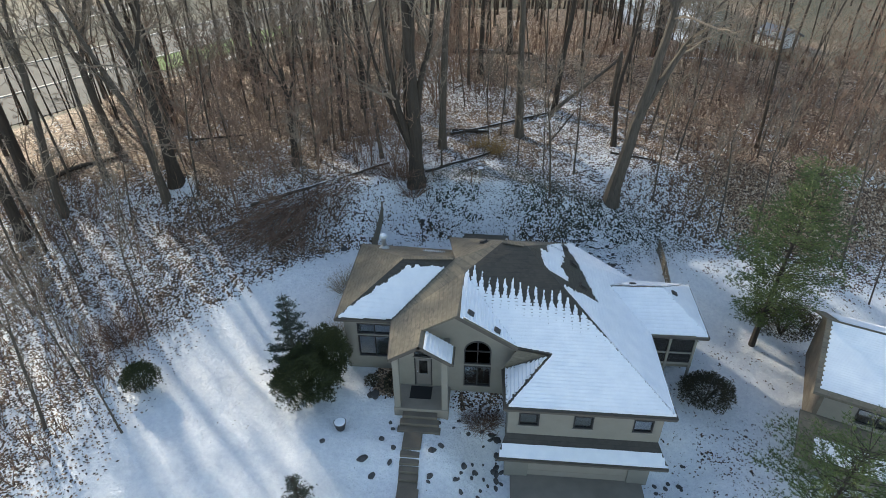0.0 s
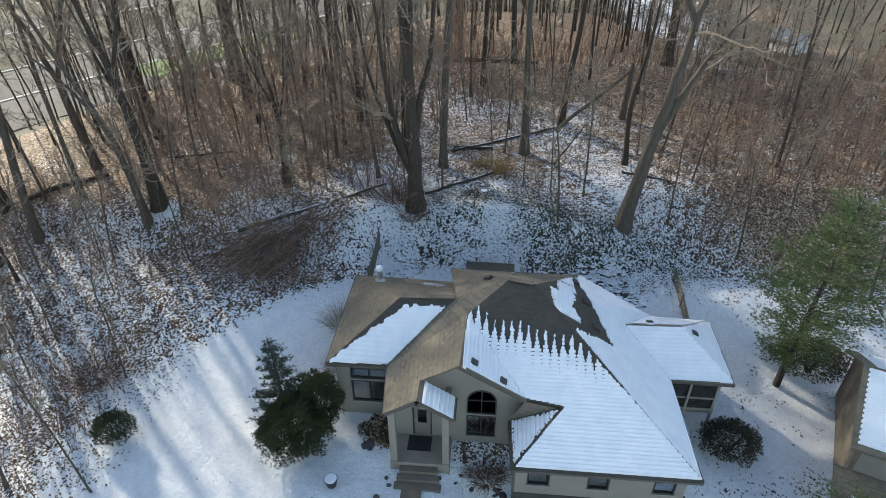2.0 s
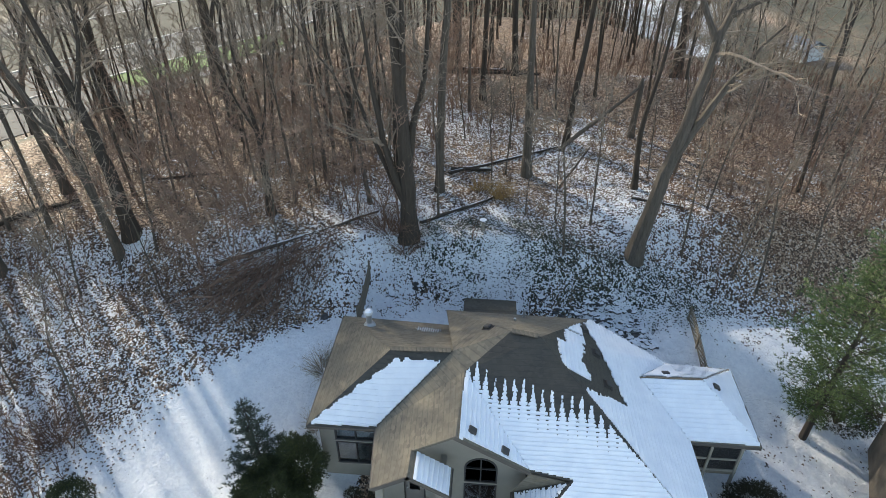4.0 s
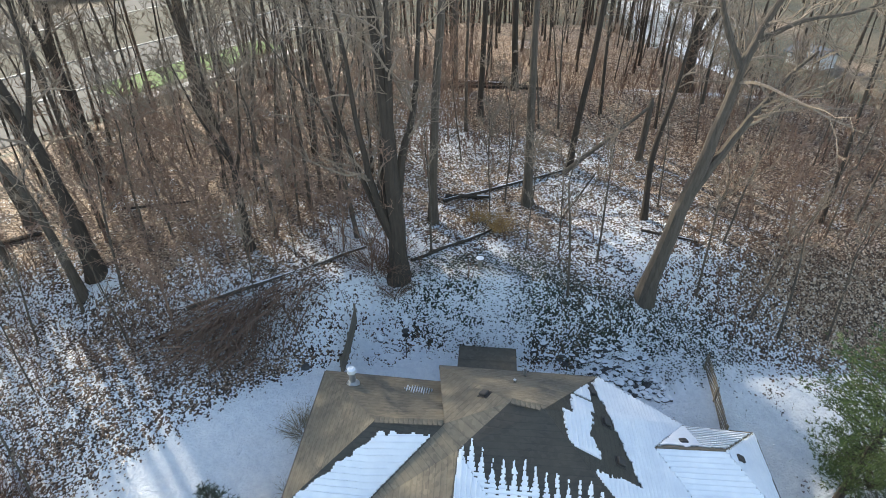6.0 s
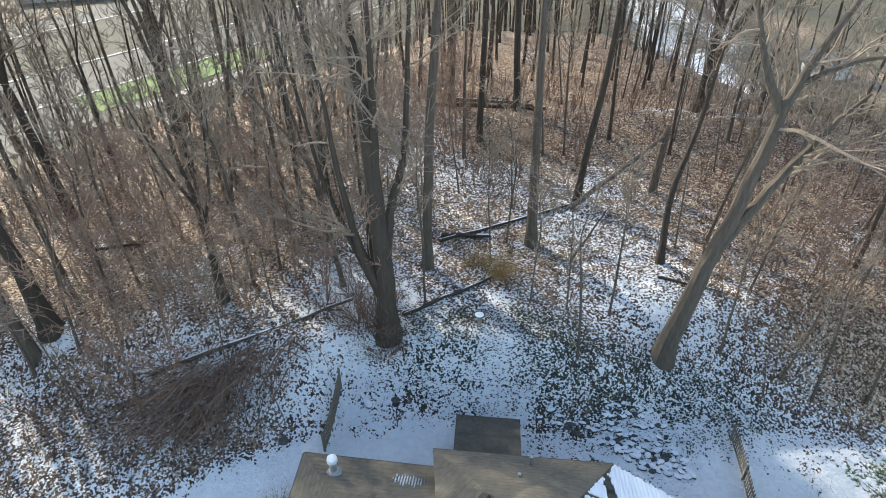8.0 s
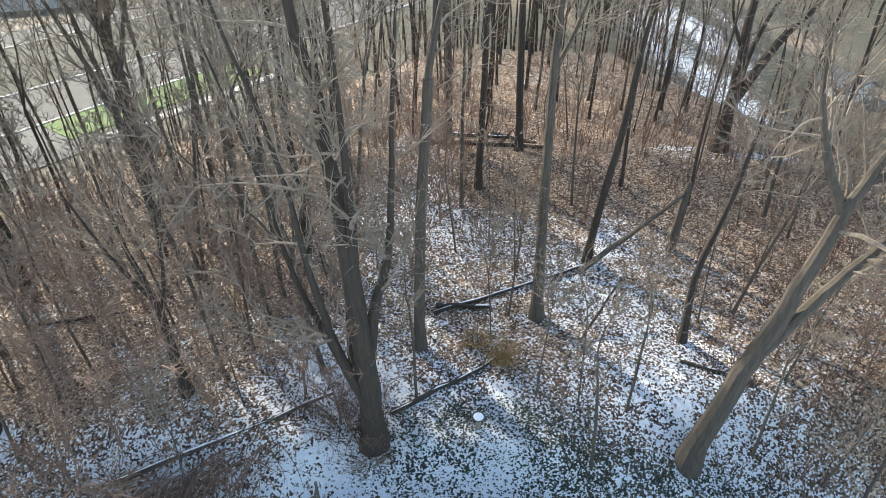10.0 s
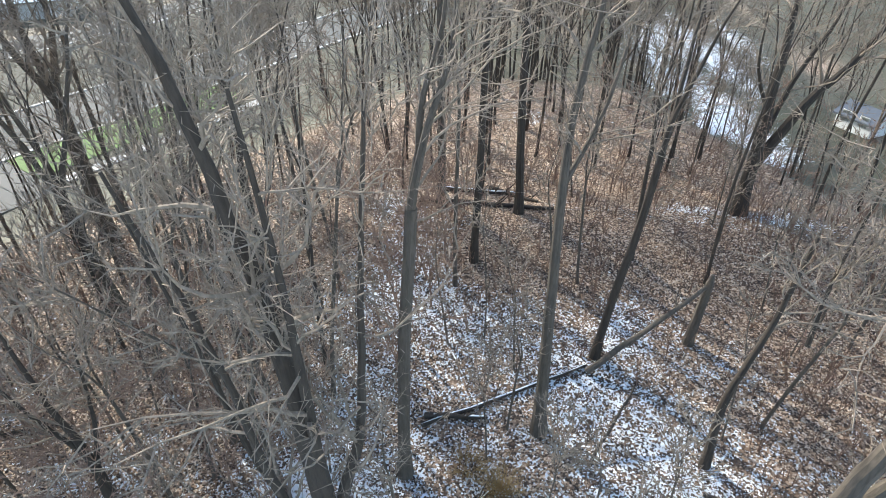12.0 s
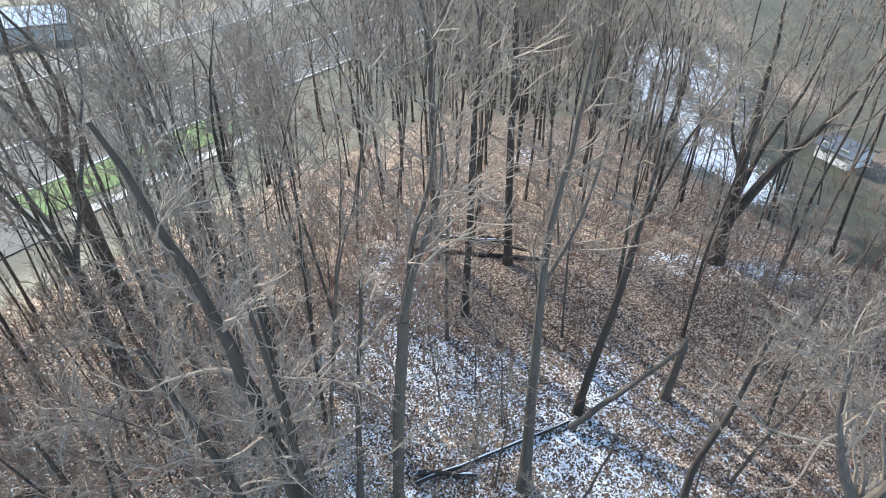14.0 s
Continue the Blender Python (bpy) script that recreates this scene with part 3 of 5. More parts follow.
def arc(cx, cz, r0, r1, y0, y1, n=18):
    bm = bmesh.new()
    rows = []
    for i in range(n + 1):
        a = math.pi * i / n
        rows.append([bm.verts.new((cx + r * math.cos(a), y, cz + r * math.sin(a))) for r, y in ((r0, y0), (r1, y0), (r1, y1), (r0, y1))])
    for p, q in zip(rows, rows[1:]):
        for k in range(4):
            bm.faces.new((p[k], p[(k + 1) % 4], q[(k + 1) % 4], q[k]))
    for e in (rows[0], rows[-1][::-1]):
        bm.faces.new(e)
    bmesh.ops.recalc_face_normals(bm, faces=bm.faces)
    return bm


part("frame", arc(0.75, 0.95, 0.67, 0.75, -0.03, 0.1), FRAME, arch)
for a, b in (((0, -0.03, 0), (0.07, 0.1, 0.95)), ((1.43, -0.03, 0), (1.5, 0.1, 0.95)), ((0.07, -0.03, 0), (1.43, 0.1, 0.07))):
    part("frame", block(a, b), FRAME, arch)
part("mullion", block((0.72, -0.02, 0.07), (0.78, 0.09, 1.62)), FRAME, arch)
part("mullion", block((0.07, -0.02, 0.92), (1.43, 0.085, 0.98)), FRAME, arch)
bm = bmesh.new()
bm.faces.new([bm.verts.new(p) for p in [(0.07, 0.06, 0.07), (1.43, 0.06, 0.07)] + [(0.75 + 0.68 * math.cos(math.pi * i / 16), 0.06, 0.95 + 0.68 * math.sin(math.pi * i / 16)) for i in range(17)]])
bmesh.ops.solidify(bm, geom=bm.faces[:], thickness=0.012)
bmesh.ops.recalc_face_normals(bm, faces=bm.faces)
part("pane", bm, GLASS, arch)
# wall corners round the arch
for s in (-1, 1):
    bm = bmesh.new()
    rim = [(-0.27 + s * 0.75 * math.cos(math.pi / 2 * i / 8), 5.45 + 0.75 * math.sin(math.pi / 2 * i / 8)) for i in range(9)] + [(-0.27 + s * 0.75, 6.2)]
    f0, f1 = [bm.verts.new((x, 24.002, z)) for x, z in rim], [bm.verts.new((x, 24.2, z)) for x, z in rim]
    bm.faces.new(f0), bm.faces.new(f1)
    for i in range(len(rim)):
        k = (i + 1) % len(rim)
        bm.faces.new((f0[i], f0[k], f1[k], f1[i]))
    bmesh.ops.recalc_face_normals(bm, faces=bm.faces)
    part("arch_wall", bm, STUCCO, house)

# front door with a leaded oval, wreath-dark centre and a brass lever
door = new("door")
door.parent, door.matrix_local = house, pose(-3.8, 24.06, 2.62)
part("leaf", block((0.06, 0, 0), (0.94, 0.05, 2.06), 0.01), plain("door_paint", (0.20, 0.18, 0.165), 0.5, vary=0.15), door)
for a, b in (((0, -0.06, 0), (0.06, 0.12, 2.1)), ((0.94, -0.06, 0), (1.0, 0.12, 2.1)), ((0.06, -0.06, 2.06), (0.94, 0.12, 2.1))):
    part("frame", block(a, b), FRAME, door)
part("pane", block((0.27, -0.012, 0.85), (0.73, 0.0, 1.85), 0.02), GLASS, door)
part("handle", block((0.13, -0.05, 0.98), (0.2, 0, 1.08), 0.01), METAL, door)

# garage door: four rows of panels
gdoor = new("garage_door")
gdoor.parent, gdoor.matrix_local = house, pose(2.75, 21.1, -1.0)
for r in range(4):
    part("panel", block((0.01, 0, r * 0.525 + 0.006), (5.39, 0.05, r * 0.525 + 0.519), 0.01), plain("garage_paint", (0.33, 0.29, 0.245), 0.6, vary=0.12) if r == 0 else bpy.data.materials["garage_paint"], gdoor)

# porch: floor, columns, lintel, steps
part("porch_floor", block((-4.75, 22.2, 1.2), (-1.75, 24.0, 2.6), 0.02), CONCRETE, house)
for x in (-4.72, -2.12):
    part("column", block((x, 22.25, 2.6), (x + 0.34, 22.59, 6.42), 0.015), STUCCO, house)
part("lintel", block((-4.72, 22.6, 5.75), (-4.45, 23.98, 6.3)), STUCCO, house)
part("lintel", block((-2.05, 22.6, 5.75), (-1.78, 23.98, 6.3)), STUCCO, house)
mat_ob = part("door_mat", block((-4.0, 22.95, 2.604), (-2.78, 23.9, 2.62), 0.006), MAT)
tagged(mat_ob, "large black rubber door mat on the porch floor", "mat")

# roof vents
chimney = thing("chimney_pipe", "round white metal flue with a snow-topped cap", "chimney", (-6.56, 31.3, 7.15))


def drum(r0, r1, z0, z1, n=16):
    bm = bmesh.new()
    bmesh.ops.create_cone(bm, cap_ends=True, segments=n, radius1=r0, radius2=r1, depth=z1 - z0, matrix=Matrix.Translation((0, 0, (z0 + z1) / 2)))
    return bm


part("flue", drum(0.16, 0.16, -0.2, 0.75), METAL, chimney)
part("cap", drum(0.23, 0.21, 0.75, 0.93), WHITE, chimney)
part("snow_cap", drum(0.2, 0.1, 0.93, 1.0), SNOW, chimney)
part("flashing", drum(0.34, 0.2, -0.06, 0.16), METAL, chimney)
for x, y, z, hgt in ((1.16, 31.0, 8.05, 0.3), (1.7, 32.05, 7.5, 0.55)):
    pipe = thing("vent_pipe", "small grey plumbing vent pipe on the shingles", "vent", (x, y, z), "vent pipes")
    part("pipe", drum(0.07, 0.07, -0.15, hgt, 12), METAL, pipe)
    part("flashing", drum(0.2, 0.09, -0.1, 0.07, 12), METAL, pipe)
for x, y, turn in ((-0.2, 29.3, 0), (8.95, 29.9, 0), (11.2, 29.2, 90), (4.7, 31.0, 90), (5.1, 29.2, 90), (5.45, 27.4, 90), (-0.75, 23.75, 90), (0.65, 23.55, 90)):
    z = ROOF.ray_cast(Vector((x, y, 20)), Vector((0, 0, -1)))[0].z
    nrm = ROOF.ray_cast(Vector((x, y, 20)), Vector((0, 0, -1)))[1]
    v = thing("roof_vent", "low square brown roof vent box", "vent", (x, y, z), "roof vents")
    v.rotation_mode = "QUATERNION"
    v.rotation_quaternion = nrm.to_track_quat("Z", "Y")
    part("hood", block((-0.17, -0.2, 0.03), (0.17, 0.18, 0.15), 0.03), plain("vent_brown", (0.055, 0.05, 0.047), 0.6) if "vent_brown" not in bpy.data.materials else bpy.data.materials["vent_brown"], v)
    part("flange", block((-0.23, -0.25, -0.03), (0.23, 0.25, 0.03)), bpy.data.materials["vent_brown"], v)

# screened porch on posts
SCREEN = plain("insect_screen", (0.03, 0.03, 0.032), 0.8, vary=0.1)
SCREEN.node_tree.nodes["Principled BSDF"].inputs["Alpha"].default_value = 0.72
porch = thing("screened_porch", "raised screened porch with pale posts and dark screens", "porch")
part("deck", block((9.25, 27.0, 2.3), (12.45, 31.25, 2.5), 0.01), WOOD, porch)
for x, y in ((9.35, 27.05), (10.9, 27.05), (12.35, 27.05), (12.35, 29.1), (12.35, 31.15), (10.9, 31.15)):
    part("post", block((x - 0.07, y - 0.07, 0.2), (x + 0.07, y + 0.07, 5.0), 0.01), TRIM, porch)
for a, b in (((9.35, 27.0, 3.35), (12.35, 27.1, 3.45)), ((9.35, 27.0, 2.5), (12.35, 27.1, 2.62)), ((12.3, 27.1, 3.35), (12.4, 31.1, 3.45)), ((9.35, 27.0, 4.75), (12.35, 27.1, 4.95)), ((12.3, 27.1, 4.75), (12.4, 31.1, 4.95))):
    part("rail", block(a, b), TRIM, porch)
for a, b in (((9.45, 27.05, 2.6), (10.83, 27.06, 4.75)), ((10.97, 27.05, 2.6), (12.28, 27.06, 4.75)), ((12.35, 27.12, 2.6), (12.36, 29.03, 4.75)), ((12.35, 29.17, 2.6), (12.36, 31.08, 4.75))):
    part("screen", block(a, b), SCREEN, porch)

# front walk: three steps, a slab, five steps, a lower slab
PAVING = plain("wet_concrete", (0.15, 0.128, 0.10), 0.8, vary=0.35, scale=6)
walk_way = thing("front_walk", "stepped concrete walk swept clear of snow", "walk")
for i in range(3):
    part("step", block((-4.25 - 0.1 * i, 22.2 - 0.36 * (i + 1), 1.4), (-2.35 + 0.12 * i, 22.2 - 0.36 * i, 2.6 - 0.18 * (i + 1)), 0.015), PAVING, walk_way)
part("slab", block((-4.05, 20.05, 1.5), (-3.05, 21.12, 2.04), 0.015), PAVING, walk_way)
for i in range(5):
    part("step", block((-4.1 + 0.01 * i, 20.05 - 0.36 * (i + 1), 0.6), (-3.08 + 0.01 * i, 20.05 - 0.36 * i, 2.04 - 0.17 * (i + 1)), 0.015), PAVING, walk_way)
part("slab", block((-4.05, 16.6, 0.6), (-2.95, 18.25, 1.18), 0.015), PAVING, walk_way)
part("slab", block((-2.95, 15.6, 0.4), (-1.6, 17.6, 1.12), 0.015), PAVING, walk_way)
drive = part("driveway", slab([(1.8, 6, -0.93), (9.0, 6, -0.93), (9.0, 21.1, -0.9), (1.8, 21.1, -0.9)], 0.25), CONCRETE)
tagged(drive, "grey concrete driveway before the garage", "driveway", kind="structure")


# ---------------------------------------------------------------- trees
def tilt(d, amount, turn):
    """The direction d turned away from itself by amount, at the angle turn round it."""
    a = d.orthogonal().normalized()
    b = d.cross(a)
    return (d * math.cos(amount) + (a * math.cos(turn) + b * math.sin(turn)) * math.sin(amount)).normalized()


def line_of(rng, start, d, length, n, wander, rise):
    pts, p = [start.copy()], start.copy()
    for _ in range(n):
        d = (d + Vector((rng.uniform(-wander, wander), rng.uniform(-wander, wander), rng.uniform(-wander, wander) + rise))).normalized()
        p = p + d * (length / n)
        pts.append(p.copy())
    return pts


def leaf_out(rng, crown, arms, height, subs, twigs, fine, bent, first=0.05):
    """Limbs, branches and twigs along the arms (points, radii, how many limbs)."""
    for pts, rad, count in arms:
        for _ in range(count):
            i = rng.uniform(first, 0.98) * (len(pts) - 1)
            a = int(i)
            p = pts[a].lerp(pts[min(a + 1, len(pts) - 1)], i - a)
            d = (pts[-1] - pts[0]).normalized()
            rel = i / max(1, len(pts) - 1)
            ln = height * rng.uniform(0.12, 0.28) * (1.15 - 0.7 * rel)
            lr = max(0.026, rad[a] * 0.42)
            limb = line_of(rng, p, tilt(d, rng.uniform(0.55, 1.2), rng.uniform(0, 6.283)), ln, 6, 0.4, 0.1)
            crown.add(limb, [lr * (1 - 0.82 * k / 6) for k in range(7)], 4)
            for _ in range(subs):
                k = rng.randint(1, 6)
                sd = tilt((limb[k] - limb[k - 1]).normalized(), rng.uniform(0.4, 1.0), rng.uniform(0, 6.283))
                sl = ln * rng.uniform(0.25, 0.55)
                sub = line_of(rng, limb[k], sd, sl, 3, 0.38, 0.1)
                crown.add(sub, [0.023, 0.019, 0.015, 0.007], 3)
                for _ in range(twigs):
                    k2 = rng.randint(0, 3)
                    td = tilt(sd, rng.uniform(0.35, 1.1), rng.uniform(0, 6.283))
                    tl = sl * rng.uniform(0.3, 0.65)
                    tw = line_of(rng, sub[k2], td, tl, bent, 0.4, 0.1)
                    crown.add(tw, [0.0145, 0.011, 0.005] if bent == 2 else [0.0145, 0.006], 3)
                    for _ in range(fine):
                        q0 = tw[0].lerp(tw[-1], rng.uniform(0.15, 1.0))
                        fd = tilt(td, rng.uniform(0.3, 0.9), rng.uniform(0, 6.283))
                        crown.add([q0, q0 + fd * tl * rng.uniform(0.3, 0.6)], [0.012, 0.005], 3)


def grow(seed, height, r, lean=(0.0, 0.0), fork=0.5, leaders=2, spread=0.25, limbs=8, subs=7, twigs=6, fine=1, low=0.3, bent=2):
    """A leafless tree: (trunk, crown) as tubes."""
    rng = random.Random(seed)
    trunk, crown = Tubes(), Tubes()
    base = Vector((0, 0, -0.3))
    d0 = Vector((lean[0], lean[1], 1)).normalized()
    fh = height * fork
    stem = line_of(rng, base, d0, fh + 0.3, 7, 0.035, 0.0)
    radii = [r * (1.45 if i == 0 else 1.0 - 0.3 * i / 7) for i in range(8)]
    trunk.add(stem, radii, 9)
    arms = []
    for q in range(leaders):
        turn = 6.283 * q / leaders + rng.uniform(0, 1.5)
        d = tilt(d0, spread * rng.uniform(0.5, 1.3) if leaders > 1 else 0.06, turn)
        rr = r * 0.68 / (leaders ** 0.35)
        pts = line_of(rng, stem[-1], d, height - fh, 9, 0.18, 0.04)
        rad = [max(0.012, rr * (1 - 0.93 * i / 9)) for i in range(10)]
        trunk.add(pts, rad, 6)
        arms.append((pts, rad, limbs))
    for i in range(3, 7):
        if stem[i].z > height * low and rng.random() < 0.8:
            arms.append(([stem[i], stem[i + 1]], [radii[i] * 0.5, radii[i] * 0.4], 1))
    leaf_out(rng, crown, arms, height, subs, twigs, fine, bent)
    return trunk, crown


def tree(seed, x, y, label, bark_of=BARK, group="woodland trees", twig_of=TWIG, **how):
    t = thing("tree", label, "tree", (x, y, ground(x, y)), group)
    trunk, crown = grow(seed, **how)
    part("trunk", (trunk.v, trunk.f), bark_of, t)
    part("crown", (crown.v, crown.f), twig_of, t)
    return t


def shaped_tree(seed, x, y, label, stems, bark_of, limbs, twig_of=None, subs=6, twigs=5, fine=1):
    """A tree with a form of its own. stems: ((x, depth, z), ...) from the root up, with the radius at the start and at the end."""
    rng = random.Random(seed)
    base = Vector((x, y, ground(x, y)))
    t = thing("tree", label, "tree", base, "woodland trees")
    trunk, crown, arms = Tubes(), Tubes(), []
    for q, (ctrl, r0, r1) in enumerate(stems):
        ctrl = [Vector((px, y + dy, pz)) - base for px, dy, pz in ctrl]
        if q == 0:
            ctrl[0].z = -0.3
        pts = []
        for i in range(len(ctrl) - 1):
            p0, p1, p2, p3 = (ctrl[max(0, min(len(ctrl) - 1, i + k))] for k in (-1, 0, 1, 2))
            for u in (0, 1 / 3, 2 / 3):
                c = 0.5 * (2 * p1 + (p2 - p0) * u + (2 * p0 - 5 * p1 + 4 * p2 - p3) * u * u + (3 * p1 - p0 - 3 * p2 + p3) * u ** 3)
                pts.append(c + Vector((rng.uniform(-1, 1), rng.uniform(-1, 1), 0)) * r0 * 0.1)
        pts.append(ctrl[-1])
        n = len(pts) - 1
        rad = [(r0 + (r1 - r0) * (i / n) ** 0.8) * (1.45 if q == 0 and i == 0 else 1.12 if q == 0 and i == 1 else 1) for i in range(n + 1)]
        trunk.add(pts, rad, 10 if q == 0 else 8)
        cut = n // 2 if q == 0 else n // 4
        arms.append((pts[cut:], rad[cut:], limbs))
    leaf_out(rng, crown, arms, 20.0, subs, twigs, fine, 1)
    part("trunk", (trunk.v, trunk.f), bark_of, t)
    part("crown", (crown.v, crown.f), twig_of or TWIG, t)
    return t


TALL = "tall leafless deciduous tree with grey-brown bark in leaf litter"
# x, y, height, radius, lean, fork, leaders, spread, limbs
KNOWN = [
    (-4.0, 45.0, 19.0, 0.30, (0.03, 0.0), 0.62, 2, 0.2, 8),
    (-1.45, 59.5, 19.0, 0.25, (0.0, 0.0), 0.6, 2, 0.2, 7),
    (-2.5, 57.5, 13.0, 0.13, (0.0, 0.0), 0.7, 1, 0.2, 8),
    (5.5, 52.6, 17.0, 0.24, (0.02, 0.0), 0.6, 2, 0.2, 7),
    (-26.2, 60.2, 19.0, 0.55, (-0.02, 0.0), 0.4, 3, 0.15, 8),
    (-32.8, 33.0, 19.0, 0.4, (-0.03, 0.0), 0.5, 2, 0.2, 8),
    (-31.3, 35.6, 17.0, 0.3, (-0.02, 0.0), 0.5, 2, 0.2, 8),
    (-34.9, 37.6, 19.0, 0.42, (0.0, 0.0), 0.5, 2, 0.2, 8),
    (-30.7, 42.8, 18.0, 0.36, (-0.06, 0.0), 0.3, 2, 0.25, 8),
    (-28.5, 48.5, 18.0, 0.34, (-0.04, 0.0), 0.4, 3, 0.2, 8),
    (-22.6, 54.0, 18.0, 0.36, (-0.02, 0.0), 0.35, 3, 0.18, 8),
    (-11.9, 52.2, 18.0, 0.26, (0.0, 0.0), 0.5, 2, 0.2, 8),
    (-4.0, 65.2, 19.0, 0.3, (0.0, 0.0), 0.6, 2, 0.2, 7),
    (1.5, 64.6, 19.0, 0.3, (0.0, 0.0), 0.6, 2, 0.2, 7),
    (-8.6, 42.8, 15.0, 0.16, (-0.08, 0.0), 0.35, 3, 0.22, 9),
]
for i, (x, y, hgt, r, lean, fork, leaders, spread, limbs) in enumerate(KNOWN):
    near = y < 48 and -12 < x < 12
    tree(100 + i, x, y, TALL, BARK_DARK if i % 2 else BARK, height=hgt * 1.25, r=r, lean=lean, fork=fork, leaders=leaders, spread=spread, limbs=limbs + 1, fine=1, subs=6, twigs=5, bent=1)

shaped_tree(151, -5.5, 39.1, "large many-stemmed leafless tree above the yard", (
    (((-5.45, 0, 7), (-5.4, 0, 11.3), (-5.6, 0, 16), (-5.7, 0, 19.7), (-6.0, 0, 22.6), (-6.4, 0, 25.8), (-7.0, 0, 29), (-8.0, 0, 32.5)), 0.56, 0.05),
    (((-5.4, 0.2, 11.4), (-5.0, 0.3, 15.2), (-4.4, 0.5, 17.5), (-4.1, 0.7, 20.1), (-3.9, 1, 24), (-3.6, 1.4, 28)), 0.27, 0.04),
    (((-5.5, 0, 10.4), (-6.2, -0.1, 12.4), (-6.7, -0.1, 14.5), (-7.1, -0.2, 17.6), (-7.5, -0.3, 22), (-8.6, -0.4, 27)), 0.30, 0.04),
    (((-6.0, 0, 12.0), (-6.1, 0.8, 15), (-6.1, 1.4, 18), (-6.4, 1.8, 23), (-6.9, 2.2, 28)), 0.22, 0.03),
    (((-5.6, 0.1, 15.8), (-5.3, -0.4, 20), (-5.2, -0.7, 24), (-5.4, -0.9, 29)), 0.24, 0.04),
    (((-5.6, 0.1, 10.0), (-7.0, 0.7, 13), (-8.2, 1.0, 16.5), (-8.9, 1.2, 20.5), (-10, 1.5, 25)), 0.2, 0.03)), BARK_DARK, 12, subs=6)
shaped_tree(157, 2.3, 47.9, "tall straight leafless tree with a bare grey trunk", (
    (((2.3, 0, 8.2), (2.1, 0, 13.5), (1.9, 0, 19), (1.85, 0, 24.5), (2.2, 0, 27.8), (2.5, 0, 32)), 0.35, 0.05),
    (((1.85, 0, 22), (3.0, 0.4, 25), (3.6, 0.6, 29)), 0.12, 0.03)), BARK, 8, subs=5)
shaped_tree(158, 10.4, 46.6, "dark leafless tree leaning over the slope", (
    (((10.0, 0, 9.0), (9.7, 0, 12.2), (9.9, 0, 14.3), (10.2, 0, 16.6), (10.4, 0, 18.6), (10.5, 0, 21.1)), 0.22, 0.07),
    (((11.9, 0, 16.0), (12.0, 0.5, 19), (12.4, 0.8, 23)), 0.11, 0.03)), BARK_DARK, 7, subs=5)
shaped_tree(152, 9.05, 40.2, "stout leaning leafless tree that forks above the slope", (
    (((9.05, 0, 6.5), (9.75, 0, 11.4), (10.2, 0, 13.7), (10.65, 0, 16.8), (10.9, 0, 18.8), (11.15, 0, 20.5), (11.7, 0, 22.4), (12.6, 0, 25), (13.2, 0, 28.5)), 0.50, 0.06),
    (((10.15, 0, 13.4), (11.3, 0, 15.9), (12.1, 0, 17.7), (12.9, 0.1, 18.9), (13.4, 0.2, 19.8), (14.4, 0.4, 20.8)), 0.30, 0.06),
    (((11.0, 0, 20.0), (9.9, 0.3, 22.1), (9.2, 0.4, 23.9), (8.8, 0.5, 26)), 0.2, 0.04),
    (((11.3, 0, 21.2), (12.9, -0.4, 22.3), (14.5, -0.8, 22.7), (16.2, -1, 23.4)), 0.15, 0.03)), BARK, 12, subs=6)
shaped_tree(153, -15.05, 41.0, "dark leafless tree with a flared foot in brown leaves", (
    (((-15.05, 0, 7.6), (-15.0, 0, 11.5), (-15.0, 0, 14), (-15.4, 0, 16.3), (-15.6, 0, 20)), 0.30, 0.05),
    (((-15.0, 0, 12.6), (-14.3, 0.3, 15.5), (-13.9, 0.5, 19)), 0.13, 0.03),
    (((-15.0, 0, 13.8), (-16.0, -0.3, 16.4), (-16.8, -0.5, 19.5)), 0.12, 0.03)), BARK_DARK, 6, subs=5)
shaped_tree(154, -23.5, 38.2, "massive dark leafless tree standing in brown leaves", (
    (((-23.5, 0, 7.3), (-23.5, 0, 11.4), (-23.75, 0, 14.3), (-24.1, 0, 17.3), (-24.8, 0, 20.5), (-25.5, 0, 25)), 0.52, 0.06),
    (((-24.0, 0, 16.6), (-23.4, 0.2, 18.4), (-22.9, 0.4, 20.5), (-22.8, 0.5, 24)), 0.2, 0.04),
    (((-23.7, 0, 14.0), (-24.9, 0.5, 17.0), (-26.0, 0.8, 21)), 0.2, 0.03)), BARK_DARK, 8, subs=5)
shaped_tree(155, -23.9, 37.0, "leaning dark leafless tree beside a larger one", (
    (((-23.9, 0, 6.6), (-24.6, 0.2, 12.5), (-26.1, 0.3, 16.8), (-27.4, 0.4, 20), (-28.3, 0.5, 23)), 0.28, 0.05),
    (((-25.3, 0.2, 14.6), (-26.8, 0, 17), (-28.6, -0.2, 19)), 0.12, 0.03)), BARK, 7, subs=5)
shaped_tree(156, 17.2, 66.5, "large dark leafless tree with wide-spread stems on the crest", (
    (((17.2, 0, 9), (17.0, 0, 14.5), (16.8, 0, 18.4), (16.6, 0, 22.3), (16.5, 0, 25), (16.1, 0, 29)), 0.55, 0.06),
    (((17.1, 0, 13.6), (19.0, 0, 18.1), (20.7, 0, 20.6), (22.0, 0, 23.3), (23.0, 0, 26)), 0.42, 0.06),
    (((17.0, 0, 15.0), (18.0, 0.4, 19.5), (19.3, 0.6, 23), (20.0, 0.7, 27)), 0.24, 0.04),
    (((16.9, 0, 17.5), (15.3, -0.3, 20.5), (14.9, -0.4, 24)), 0.17, 0.03)), BARK_DARK, 8, subs=5)

